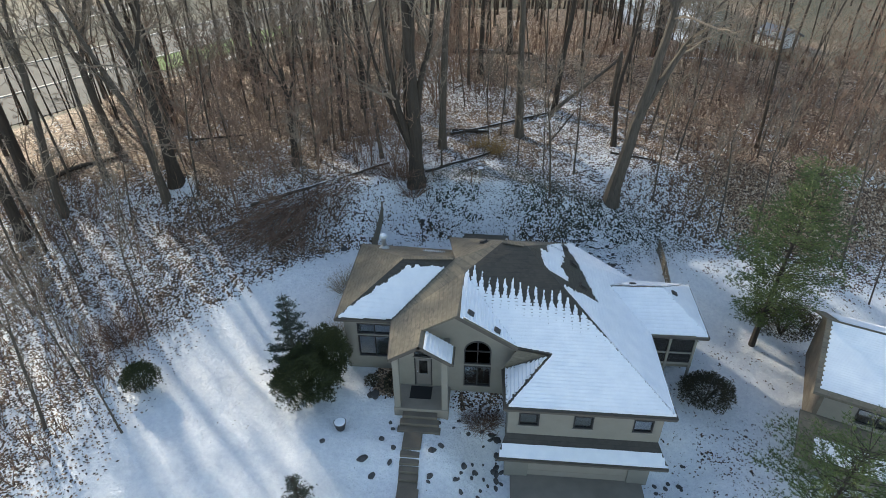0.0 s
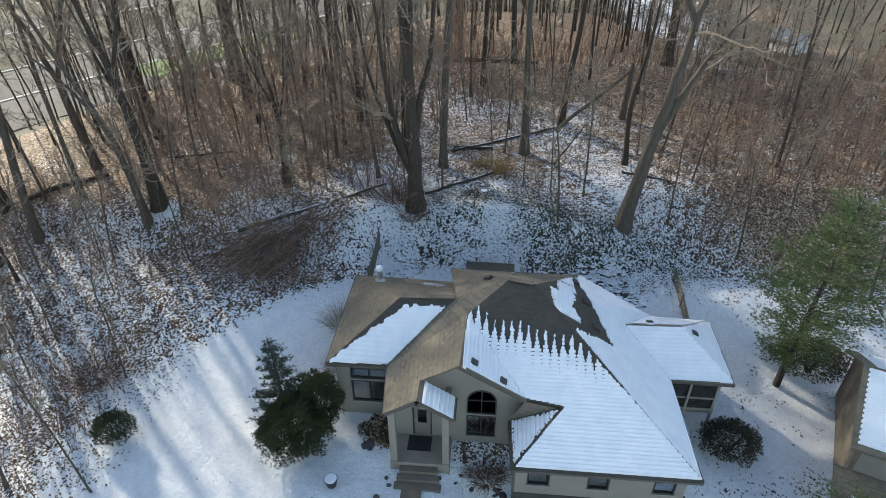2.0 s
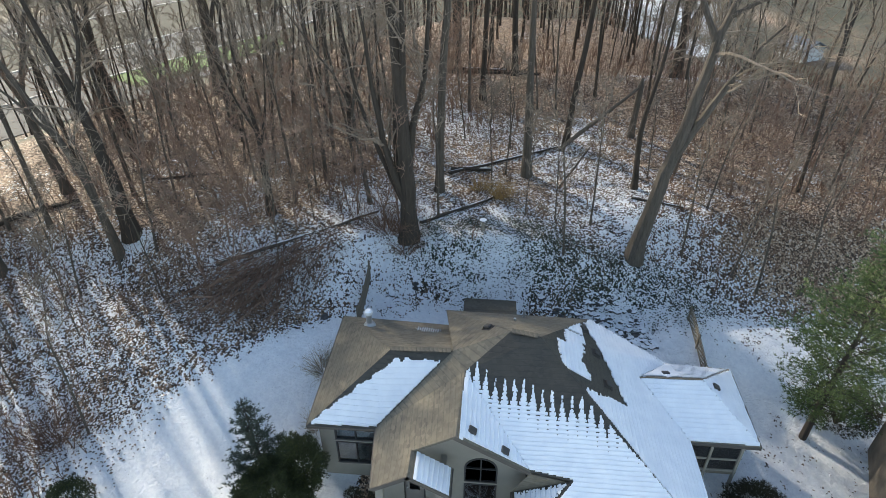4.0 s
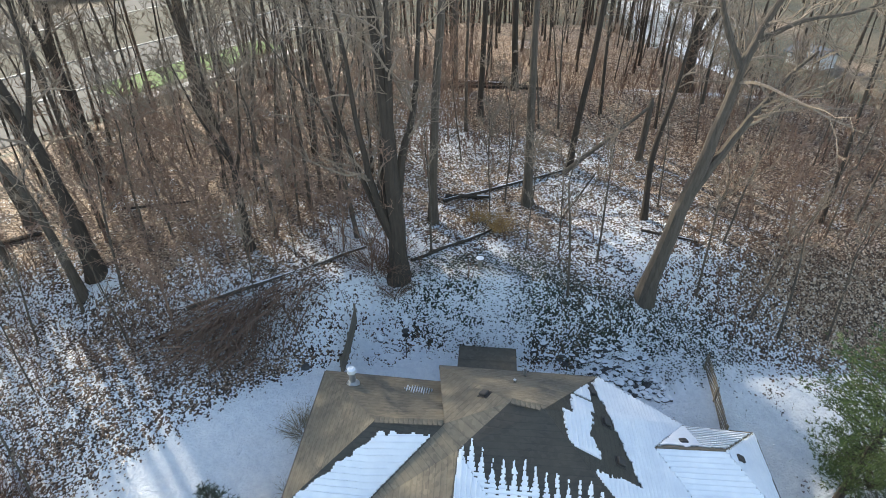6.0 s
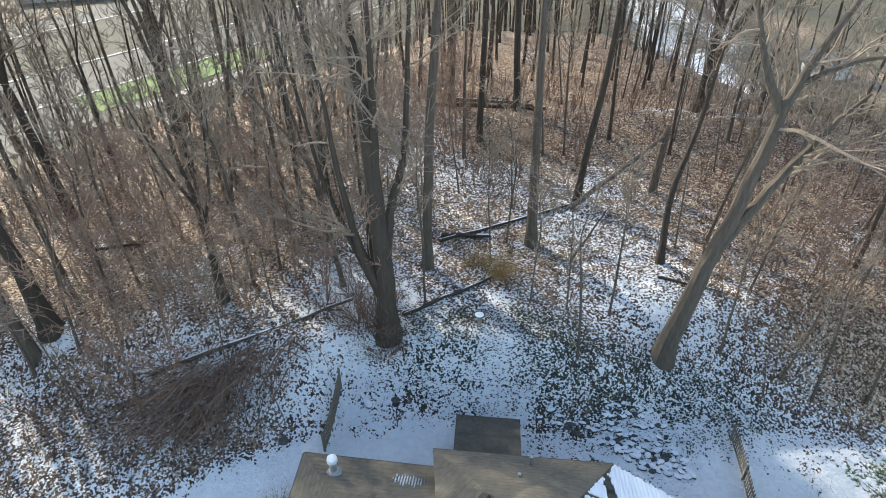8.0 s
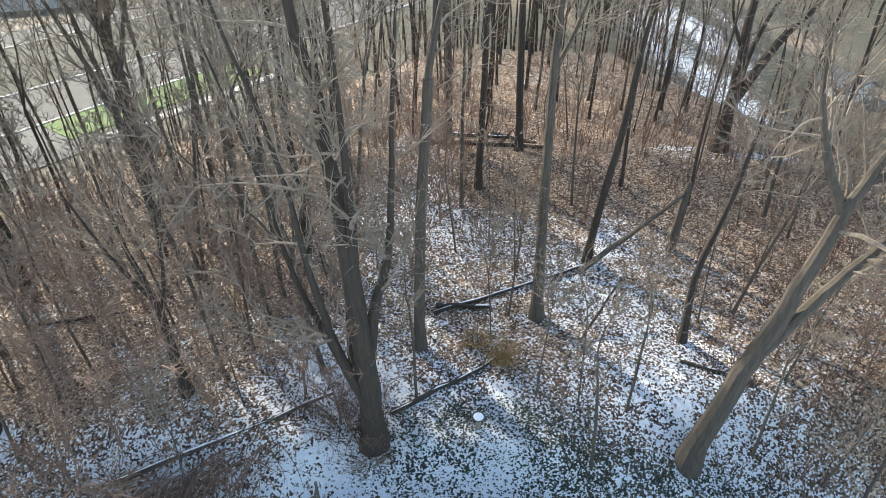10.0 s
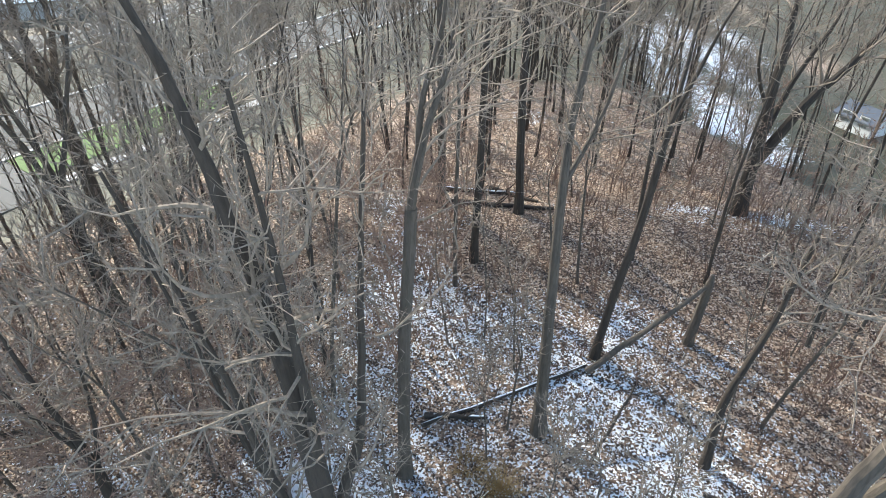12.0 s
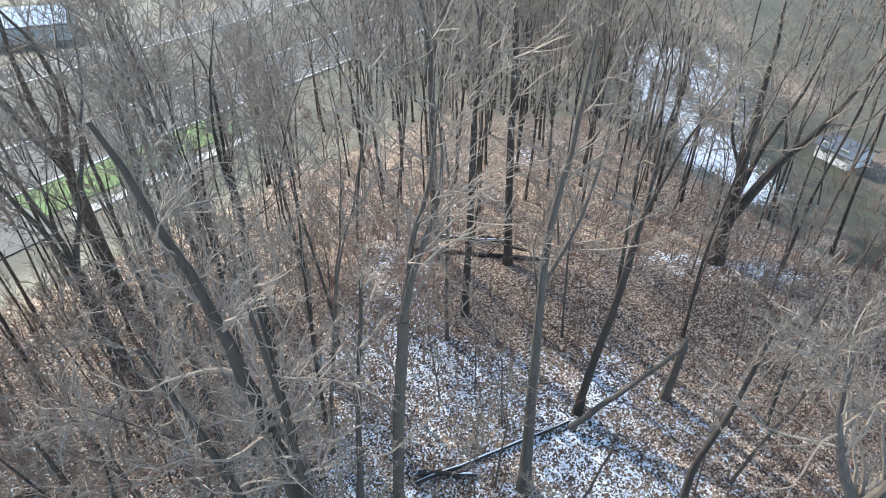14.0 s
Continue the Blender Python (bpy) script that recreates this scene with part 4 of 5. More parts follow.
TAKEN = [(k[0], k[1]) for k in KNOWN] + [(2.3, 47.9), (10.4, 46.6), (-5.4, 39.1), (9.05, 40.2), (-15.05, 41.0), (-23.5, 38.2), (-23.9, 37.0), (17.2, 66.5)]
rng = random.Random(11)


def free(x, y, gap):
    return all((x - a) ** 2 + (y - b) ** 2 > gap * gap for a, b in TAKEN)


def scatter(template, count, area, gap, ok=lambda x, y: True):
    """Copies of a few templates at free places of an area (x0, x1, y0, y1)."""
    done = tries = 0
    while done < count and tries < count * 40:
        tries += 1
        x, y = rng.uniform(*area[:2]), rng.uniform(*area[2:])
        if not ok(x, y) or not free(x, y, gap):
            continue
        TAKEN.append((x, y))
        t = copy_thing(template[done % len(template)], pose(x, y, ground(x, y), rng.uniform(-3, 3), rng.uniform(-3, 3), rng.uniform(0, 360)))
        t.scale = (1, 1, 1)
        k = rng.uniform(0.8, 1.15)
        t.scale = (k, k, k)
        done += 1


def far_woods(template, count, area, gap, ok, label):
    """Distant trees past counting, turned copies of a few joined into one mesh."""
    shapes = []
    for t in template:
        for ob in t.children:
            me = ob.data
            co = np.array([q.co for q in me.vertices])
            shapes.append((t, ob.name[0] == "t", co, [tuple(p.vertices) for p in me.polygons]))
    sets = {True: ([], []), False: ([], [])}
    done = tries = 0
    while done < count and tries < count * 40:
        tries += 1
        x, y = rng.uniform(*area[:2]), rng.uniform(*area[2:])
        if not ok(x, y) or not free(x, y, gap):
            continue
        TAKEN.append((x, y))
        a, k, lean = rng.uniform(0, 6.283), rng.uniform(0.75, 1.15), rng.uniform(-0.05, 0.05)
        for t, is_trunk, co, faces in shapes:
            if t is not template[done % len(template)]:
                continue
            v, f = sets[is_trunk]
            n = len(v)
            c, s = math.cos(a) * k, math.sin(a) * k
            xs, ys = co[:, 0] * c - co[:, 1] * s + co[:, 2] * lean + x, co[:, 0] * s + co[:, 1] * c + y
            v.extend(zip(xs.tolist(), ys.tolist(), (co[:, 2] * k + ground(x, y)).tolist()))
            f.extend(tuple(i + n for i in p) for p in faces)
        done += 1
    v, f = sets[True]
    n, cut = len(v), len(f)
    v = v + sets[False][0]
    f = f + [tuple(i + n for i in p) for p in sets[False][1]]
    ob = part("far_woods", (v, f), [BARK_DARK, TWIG])
    ob.data.polygons.foreach_set("material_index", [0] * cut + [1] * (len(f) - cut))
    tagged(ob, label, "woods", kind="stuff")


def off_road(x, y):
    return past_left(x, y) < 4 and past_right(x, y) < 3


tall = []
for i, (x, y) in enumerate(((-9.5, 56.5), (8.6, 60.2), (-18.4, 58.0), (12.9, 58.6), (-13.6, 63.0))):
    tall.append(tree(200 + i, x, y, TALL, BARK_DARK if i % 2 else BARK, height=21 + i % 3, r=0.11 + 0.03 * (i % 3), fork=0.5, leaders=2, spread=0.2, limbs=10, subs=5, twigs=4, fine=1, bent=1))
    TAKEN.append((x, y))
scatter(tall, 7, (-30, 14, 57, 74), 2.2, off_road)
scatter(tall, 6, (-34, -10, 48, 72), 2.0, off_road)
scatter(tall, 5, (-36, -22, 50, 80), 1.6, off_road)
far = []
for i, (x, y) in enumerate(((-6.0, 82.0), (3.0, 86.0), (-14.0, 88.0))):
    far.append(tree(250 + i, x, y, TALL, BARK_DARK, height=21.0, r=0.15, fork=0.38, leaders=3, spread=0.25, limbs=8, subs=5, twigs=4, fine=0, bent=1))
    TAKEN.append((x, y))
far_woods(far, 46, (-34, 20, 73, 112), 2.2, off_road, "dense leafless woods behind the crest")
far_woods(far, 95, (-50, 22, 96, 175), 3.0, lambda x, y: past_left(x, y) < 24 and to_line(x, y, (28.5, 100), (31, 140)) > 9, "dense leafless woods on the low land behind the hill")
far_woods(far, 14, (-130, -50, 90, 190), 6.0, lambda x, y: past_left(x, y) > 70, "bare trees beyond the road")
scatter(tall, 7, (18, 42, 46, 66), 3.5)
scatter(tall, 9, (26, 42, 70, 90), 2.5)
far_woods(far, 20, (40, 80, 70, 150), 4.0, lambda x, y: to_line(x, y, (28.5, 90), (33, 140)) > 12, "bare trees beside the clearing")
far_woods(far, 34, (40, 110, 125, 200), 5.0, lambda x, y: True, "bare trees far behind the clearing")
# Trees on the left slope, added to shade the bright crest.
scatter(tall, 8, (-58, -37, 40, 66), 2.5, lambda x, y: past_left(x, y) < 14)
scatter(tall, 5, (-42, -29, 22, 50), 2.6, off_road)
scatter(tall, 4, (-30, -15, 42, 56), 3.0)
scatter(tall, 6, (-14, -7, 46, 58), 2.0)
scatter(tall, 4, (-24, -15, 50, 62), 2.4)

SLIM = "slender leafless sapling with thin grey stem"
# saplings whose place shows
slim = []
for i, (x, y, hgt, r) in enumerate(((4.4, 38.95, 10, 0.08), (12.4, 41.0, 10, 0.075), (15.6, 40.3, 9, 0.055), (25.1, 36.7, 12, 0.09), (-20.2, 34.6, 9, 0.05), (-13.3, 36.5, 8, 0.045))):
    slim.append(tree(300 + i, x, y, SLIM, BARK, "saplings", height=hgt, r=r, lean=(0.07 * (i % 3 - 1), 0.05 * (i % 2)), fork=0.55, leaders=1 + i % 2, spread=0.15, limbs=10, subs=4, twigs=4, fine=0, low=0.2, bent=1))
    TAKEN.append((x, y))
for i, (x, y) in enumerate(((17.2, 39.6), (20.0, 39.6), (26.0, 33.9), (-23.6, 36.2), (-25.7, 27.9), (-25.9, 25.4), (-28.6, 26.9), (-31.1, 29.2), (-18.5, 19.0), (-22.6, 18.8), (4.0, 41.9), (2.0, 42.2), (-3.75, 41.4), (6.35, 41.9), (-22.5, 51.2), (-19.6, 48.3))):
    copy_thing(slim[i % len(slim)], pose(x, y, ground(x, y), 0, 0, 67 * i))
    TAKEN.append((x, y))
scatter(slim, 26, (-34, -6, 38.5, 60), 1.1, off_road)
scatter(slim, 9, (-6, 14, 43, 62), 1.4)
scatter(slim, 20, (12, 36, 41, 66), 1.2)
scatter(slim, 14, (-36, -20, 16, 38), 1.5, lambda x, y: x < -19 - 0.4 * max(0, 24 - y) + 0.0 * y)
scatter(slim, 14, (-36, -20, 48, 74), 1.0, off_road)
scatter(slim, 8, (-34, 14, 66, 90), 1.6, off_road)
scatter(slim, 14, (18, 44, 44, 70), 1.5)
scatter(slim, 12, (12, 26, 72, 92), 1.2)

POLE = "thin tall leafless tree at the edge of the woods"
poles = []
for i, (x, y) in enumerate(((-31.0, 60.5), (-27.4, 63.8), (-34.6, 55.6))):
    poles.append(tree(330 + i, x, y, POLE, BARK_DARK, "woodland trees", height=14 + i, r=0.075, lean=(0.04 * (i - 1), 0.02), fork=0.5, leaders=1 + i % 2, spread=0.2, limbs=9, subs=3, twigs=3, fine=0, bent=1))
    TAKEN.append((x, y))
scatter(poles, 44, (-46, -16, 44, 84), 1.1, lambda x, y: -6 < past_left(x, y) < 8)
scatter(poles, 14, (10, 28, 70, 96), 1.1, lambda x, y: -5 < past_right(x, y) < 5)
scatter(poles, 7, (-14, 14, 68, 92), 1.5)

SMALL = "small bushy leafless understory tree with reddish-brown twigs"
small = []
for i, (x, y) in enumerate(((-9.2, 41.3), (-11.6, 43.4), (-12.8, 39.2))):
    small.append(tree(350 + i, x, y, SMALL, UNDER, "understory trees", UNDER, height=8.5 + i, r=0.07, fork=0.16, leaders=4, spread=0.42, limbs=7, subs=4, twigs=4, fine=0, low=0.1, bent=1))
    TAKEN.append((x, y))
for i, (x, y) in enumerate(((-7.1, 39.7), (-6.3, 40.6))):
    copy_thing(small[i], pose(x, y, ground(x, y), 0, 0, 50 + 90 * i))
    TAKEN.append((x, y))
scatter(small, 20, (-27, -10, 40.5, 56), 1.8)
scatter(small, 6, (-22, -15, 34.5, 39.5), 1.6)
scatter(small, 10, (16, 34, 42, 58), 1.8)
scatter(small, 12, (-26, 10, 66, 84), 2.2, off_road)
scatter(small, 8, (14, 44, 62, 84), 2.4)
scatter(small, 9, (-15, -3, 50, 64), 1.8)
scatter(small, 5, (-44, -30, 24, 48), 2.0, off_road)
# Trees at the far left, mostly out of view, added to shade the lawn.
scatter(tall, 14, (-60, -37, 26, 58), 3.0, off_road)


# ---------------------------------------------------------------- undergrowth
def woods(x, y):
    """How thick the brush stands, 0 to 1."""
    w = smooth(38.0, 40.5, y) * (1 - 0.75 * (1 - smooth(0.7, 1.3, math.hypot((x - 3) / 9, (y - 46) / 8))))
    w = max(w, smooth(-19.5, -22, x) * smooth(14, 18, y), 0.8 * smooth(-12, -15, x) * smooth(33, 36, y))
    w = max(w, smooth(13, 17, x) * smooth(39.5, 42, y))
    if not off_road(x, y):
        return 0.0
    return w * (0.55 + 0.6 * noise.noise(Vector((x * 0.22, y * 0.22, 5)))) * (1 - smooth(72, 80, y))


def brush(count, area, seed, tall_most, name, label, material, dense=woods):
    rng = random.Random(seed)
    t = Tubes()
    done = tries = 0
    while done < count and tries < count * 30:
        tries += 1
        x, y = rng.uniform(*area[:2]), rng.uniform(*area[2:])
        if rng.random() > dense(x, y):
            continue
        done += 1
        p = Vector((x, y, ground(x, y) - 0.05))
        hgt = rng.uniform(0.35, 1.0) * tall_most
        for _ in range(rng.randint(1, 3)):
            d = Vector((rng.uniform(-0.3, 0.3), rng.uniform(-0.3, 0.3), 1)).normalized()
            stem = line_of(rng, p, d, hgt, 3, 0.16, 0.0)
            t.add(stem, [0.026, 0.021, 0.015, 0.007], 3)
            for _ in range(rng.randint(2, 4)):
                k = rng.randint(1, 3)
                td = tilt(d, rng.uniform(0.4, 0.9), rng.uniform(0, 6.283))
                t.add([stem[k], stem[k] + td * hgt * rng.uniform(0.15, 0.4)], [0.014, 0.006], 3)
    tagged(part(name, (t.v, t.f), material), label, "undergrowth", kind="stuff")


brush(1700, (-36, 36, 33, 76), 5, 2.7, "undergrowth", "thicket of bare reddish-brown brush stems in the woods", BRUSH)
brush(450, (-32, 10, 56, 82), 8, 2.6, "undergrowth", "bare grey-brown brush on the crest", UNDER, lambda x, y: 0.8 if off_road(x, y) else 0.0)
brush(420, (10, 46, 62, 104), 9, 2.4, "undergrowth", "bare grey-brown brush round the clearing", UNDER, lambda x, y: 0.8 * smooth(7, 11, to_line(x, y, (27, 89), (30, 126))) + 0.05)
brush(480, (16, 42, 42, 66), 10, 2.4, "undergrowth", "thick bare reddish-brown brush in the far woods", BRUSH, lambda x, y: 0.8)
brush(600, (-38, -19, 14, 36), 6, 2.0, "undergrowth", "thin bare brush stems along the snowy wood edge", BRUSH)


def leaf_carpet(count, area, seed, size, name, label, material, dense, lift=0.03, kind_of="leaves"):
    """Small bent leaves lying about, each two triangles."""
    rng = random.Random(seed)
    v, f = [], []
    done = tries = 0
    while done < count and tries < count * 30:
        tries += 1
        x, y = rng.uniform(*area[:2]), rng.uniform(*area[2:])
        if rng.random() > dense(x, y):
            continue
        done += 1
        z = ground(x, y) + (0.10 * noise.noise(Vector((x * 0.5, y * 0.5, 0))) if y > 30 else 0.03 * noise.noise(Vector((x * 0.9, y * 0.9, 0)))) + rng.uniform(0.0, lift)
        a, s = rng.uniform(0, 6.283), size * rng.uniform(0.6, 1.3)
        ca, sa = math.cos(a) * s, math.sin(a) * s
        h1, h2 = rng.uniform(0, 0.6) * s, rng.uniform(0, 0.6) * s
        n = len(v)
        v += [(x - ca, y - sa, z), (x + sa * 0.6, y - ca * 0.6, z + h1), (x + ca, y + sa, z + 0.2 * h1), (x - sa * 0.6, y + ca * 0.6, z + h2)]
        f += [(n, n + 1, n + 2), (n, n + 2, n + 3)]
    tagged(part(name, (v, f), material), label, kind_of, kind="stuff")


def leaf_material(name, stops, rough=0.7):
    n = Nodes(name, rough)
    g = n.t.nodes.new("ShaderNodeNewGeometry")
    return n.colour(n.ramp(g.outputs["Random Per Island"], *stops))


DRY = leaf_material("dry_leaves", ((0.0, (0.015, 0.010, 0.008)), (0.45, (0.07, 0.042, 0.028)), (0.75, (0.22, 0.14, 0.09)), (1.0, (0.55, 0.43, 0.32))))
IVY = leaf_material("evergreen_leaves", ((0.0, (0.010, 0.016, 0.014)), (0.6, (0.02, 0.032, 0.022)), (1.0, (0.04, 0.066, 0.034))), 0.5)
leaf_carpet(50000, (-36, 34, 35, 66), 21, 0.075, "leaf_litter", "brown fallen leaves scattered over the snow", DRY, lambda x, y: smooth(37.5, 40, y) * (1.0 - 0.7 * snow_cover(x, y)))
leaf_carpet(14000, (-36, -17, 14, 38), 22, 0.075, "leaf_litter", "brown fallen leaves scattered over the snow", DRY, lambda x, y: smooth(-17.5, -20, x - 0.5 * max(0, y - 24)))
leaf_carpet(7500, (-8, 18, 35.5, 43), 23, 0.065, "ivy", "dark evergreen ground cover poking through snow", IVY, lambda x, y: ivy_cover(x, y) * (0.5 + 0.5 * noise.noise(Vector((x * 0.9, y * 0.9, 2)))), 0.12, "ground cover")


# ---------------------------------------------------------------- evergreens and shrubs
def needles(t_v, t_f, rng, p, d, size, count):
    """A tuft of needles at p about the direction d: thin triangles."""
    for _ in range(count):
        q = tilt(d, rng.uniform(0.2, 1.1), rng.uniform(0, 6.283))
        s = q.orthogonal().normalized() * size * 0.07
        n = len(t_v)
        e = p + q * size * rng.uniform(0.7, 1.2)
        t_v += [tuple(p - s), tuple(p + s), tuple(e)]
        t_f.append((n, n + 1, n + 2))


PINE = leaf_material("pine_needles", ((0.0, (0.025, 0.045, 0.012)), (0.5, (0.065, 0.105, 0.026)), (1.0, (0.14, 0.18, 0.045))), 0.6)
SPRUCE = leaf_material("spruce_needles", ((0.0, (0.02, 0.032, 0.024)), (0.6, (0.042, 0.062, 0.042)), (1.0, (0.08, 0.10, 0.065))), 0.6)
YEW = leaf_material("yew_needles", ((0.0, (0.014, 0.019, 0.007)), (0.6, (0.037, 0.048, 0.014)), (1.0, (0.085, 0.10, 0.025))), 0.6)
BROWN_GREEN = leaf_material("old_needles", ((0.0, (0.018, 0.017, 0.008)), (0.6, (0.045, 0.04, 0.018)), (1.0, (0.10, 0.08, 0.035))), 0.7)


def conifer(name, label, x, y, height, radius, bare, seed, leaf, whorls, per, tufts, size, rise, group=""):
    rng = random.Random(seed)
    t = thing(name, label, "tree", (x, y, ground(x, y)), group)
    trunk, limbs, v, f = Tubes(), Tubes(), [], []
    stem = line_of(rng, Vector((0, 0, -0.2)), Vector((0, 0, 1)), height * 0.97, 8, 0.03, 0.0)
    r0 = height * 0.014 + 0.03
    trunk.add(stem, [r0 * (1 - 0.93 * i / 8) for i in range(9)], 8)
    for w in range(whorls):
        rel = bare + (1 - bare) * (w + rng.uniform(-0.3, 0.3)) / whorls
        rel = min(0.985, max(0.04, rel))
        i = rel * 8
        p = stem[int(i)].lerp(stem[min(8, int(i) + 1)], i - int(i))
        shape = (1 - rel) ** 0.75 if leaf is SPRUCE else (math.sin(min(1.0, (rel - bare) / (1 - bare) + 0.22) * 2.7) + 0.12)
        for b in range(per):
            a = 6.283 * b / per + rng.uniform(-0.4, 0.4) + w
            ln = radius * max(0.12, shape) * rng.uniform(0.65, 1.15)
            d = Vector((math.cos(a), math.sin(a), rise + rng.uniform(-0.12, 0.12))).normalized()
            limb = line_of(rng, p, d, ln, 4, 0.1, 0.03)
            limbs.add(limb, [0.03 * (1 - 0.2 * q) for q in range(5)], 3)
            for _ in range(max(3, int(tufts * ln / radius))):
                k = rng.uniform(0.8, 4)
                q = limb[int(k)].lerp(limb[min(4, int(k) + 1)], k - int(k))
                q = q + Vector((rng.gauss(0, 1), rng.gauss(0, 1), rng.gauss(0, 0.6))) * size * (0.5 if leaf is SPRUCE else 1.1)
                needles(v, f, rng, q, (d + Vector((0, 0, 0.3))).normalized(), size, 6)
    part("trunk", (trunk.v, trunk.f), BARK_DARK, t)
    part("limb_frame", (limbs.v, limbs.f), BARK_DARK, t)
    part("crown", (v, f), leaf, t)
    return t


conifer("pine_tree", "tall wispy pine with olive-green needles beside the house", 17.5, 30.6, 13.4, 3.1, 0.18, 41, PINE, 24, 6, 78, 0.21, 0.3, "pines")
conifer("pine_tree", "bright green young pine before the neighbouring house", 16.6, 18.2, 7.4, 3.6, 0.08, 42, PINE, 16, 6, 80, 0.17, 0.32, "pines")
conifer("spruce_tree", "young dark spruce with open branches on the lawn", -10.8, 24.6, 6.3, 2.0, 0.05, 43, SPRUCE, 13, 7, 70, 0.17, 0.05)
conifer("spruce_tree", "small spruce tip at the lawn edge", -8.5, 16.5, 2.3, 1.0, 0.05, 44, SPRUCE, 10, 6, 16, 0.16, 0.05)


def shrub(name, label, x, y, rx, ry, hgt, seed, leaf, count, size, lumps=0.25):
    """A dense bush: stems under a lumpy shell of leaf tufts."""
    rng = random.Random(seed)
    t = thing(name, label, "bush", (x, y, ground(x, y)))
    stems, v, f = Tubes(), [], []
    for _ in range(14):
        a, k = rng.uniform(0, 6.283), rng.uniform(0.2, 0.75)
        end = Vector((math.cos(a) * rx * k, math.sin(a) * ry * k, hgt * rng.uniform(0.55, 0.85)))
        stems.add([Vector((0, 0, -0.1)), end * 0.5 + Vector((0, 0, 0.1)), end], [0.035, 0.025, 0.01], 4)
    for _ in range(count):
        a, e = rng.uniform(0, 6.283), math.asin(rng.uniform(-0.15, 1.0))
        d = Vector((math.cos(a) * math.cos(e), math.sin(a) * math.cos(e), math.sin(e)))
        k = (1 + lumps * noise.noise(d * 2.3 + Vector((seed, 0, 0)))) * rng.uniform(0.3, 1.03) ** 0.5
        p = Vector((d.x * rx * k, d.y * ry * k, max(0.05, hgt * 0.42 + d.z * hgt * 0.58 * k)))
        needles(v, f, rng, p, (d + Vector((0, 0, 0.4))).normalized(), size, 6)
    part("stem_cluster", (stems.v, stems.f), BARK_DARK, t)
    part("foliage", (v, f), leaf, t)
    return t


shrub("yew_bush", "large dark green rounded yew beside the lawn", -9.75, 22.85, 1.85, 1.75, 3.1, 51, YEW, 9000, 0.18, 0.35)
shrub("yew_bush", "lighter green yew mound at the house corner", -8.75, 24.2, 1.25, 1.2, 4.0, 52, YEW, 4500, 0.17, 0.35)
shrub("round_bush", "small round dark evergreen bush alone on snow", -18.85, 22.0, 1.02, 1.0, 1.75, 53, YEW, 2600, 0.13)
shrub("evergreen_bush", "dull brown-green bush beneath the screened porch", 13.2, 25.7, 1.6, 1.4, 1.9, 54, BROWN_GREEN, 3600, 0.15)
shrub("evergreen_bush", "dark evergreen bush behind the pine trunk", 19.6, 31.6, 2.2, 1.7, 2.2, 55, BROWN_GREEN, 3600, 0.16)
shrub("small_bush", "tiny dark bush near the porch column", -6.3, 24.0, 0.42, 0.42, 0.8, 56, BROWN_GREEN, 260, 0.13)


def twig_bush(label, x, y, r, hgt, seed, material, stems, arch=0.35):
    rng = random.Random(seed)
    t = Tubes()
    for _ in range(stems):
        a, k = rng.uniform(0, 6.283), rng.random() ** 0.5
        p = Vector((math.cos(a), math.sin(a), 0)) * r * k * 0.55
        d = Vector((math.cos(a) * k * 0.9, math.sin(a) * k * 0.9, 1)).normalized()
        st = line_of(rng, p, d, hgt * rng.uniform(0.6, 1.15), 4, 0.2, -arch * 0.3)
        t.add(st, [0.014, 0.012, 0.009, 0.007, 0.004], 3)
        for _ in range(5):
            q = st[rng.randint(1, 4)]
            t.add([q, q + tilt(d, rng.uniform(0.4, 1.1), rng.uniform(0, 6.283)) * hgt * rng.uniform(0.15, 0.35)], [0.008, 0.004], 3)
    ob = part("bare_shrub", (t.v, t.f), material)
    ob.location = (x, y, ground(x, y))
    tagged(ob, label, "shrub")
    return ob


PALE_TWIG = bark("pale_stems", (0.36, 0.30, 0.23))
twig_bush("bare brown shrub by the front wall", 0.1, 22.7, 1.3, 1.0, 61, BRUSH, 380)
twig_bush("bare brown brush round the base of a tree", -6.8, 39.6, 1.6, 2.6, 67, BRUSH, 160)
twig_bush("bare brown brush round the base of a tree", -5.6, 38.5, 0.9, 1.8, 68, BRUSH, 90)
# Bush added to fill the dark strip along the porch wall.
shrub("small_bush", "low dark bush added over the dark strip beside the porch", -5.25, 24.1, 0.36, 0.85, 0.5, 57, BROWN_GREEN, 420, 0.12)
twig_bush("pale bare shrub against the side wall", -9.2, 30.6, 1.0, 1.3, 62, PALE_TWIG, 120)
twig_bush("pale bare shrub against the side wall", -8.9, 27.6, 0.7, 0.9, 63, PALE_TWIG, 80)
twig_bush("bare brown shrub at the wood edge", -22.0, 25.4, 1.8, 2.0, 64, BRUSH, 160)
twig_bush("tan dried shrub beside a fallen log", 0.35, 44.3, 0.6, 1.6, 65, bark("tan_stems", (0.42, 0.27, 0.12)), 120)
twig_bush("tan dried shrub beside a fallen log", -1.2, 45.6, 0.9, 0.9, 66, bpy.data.materials["tan_stems"], 90)

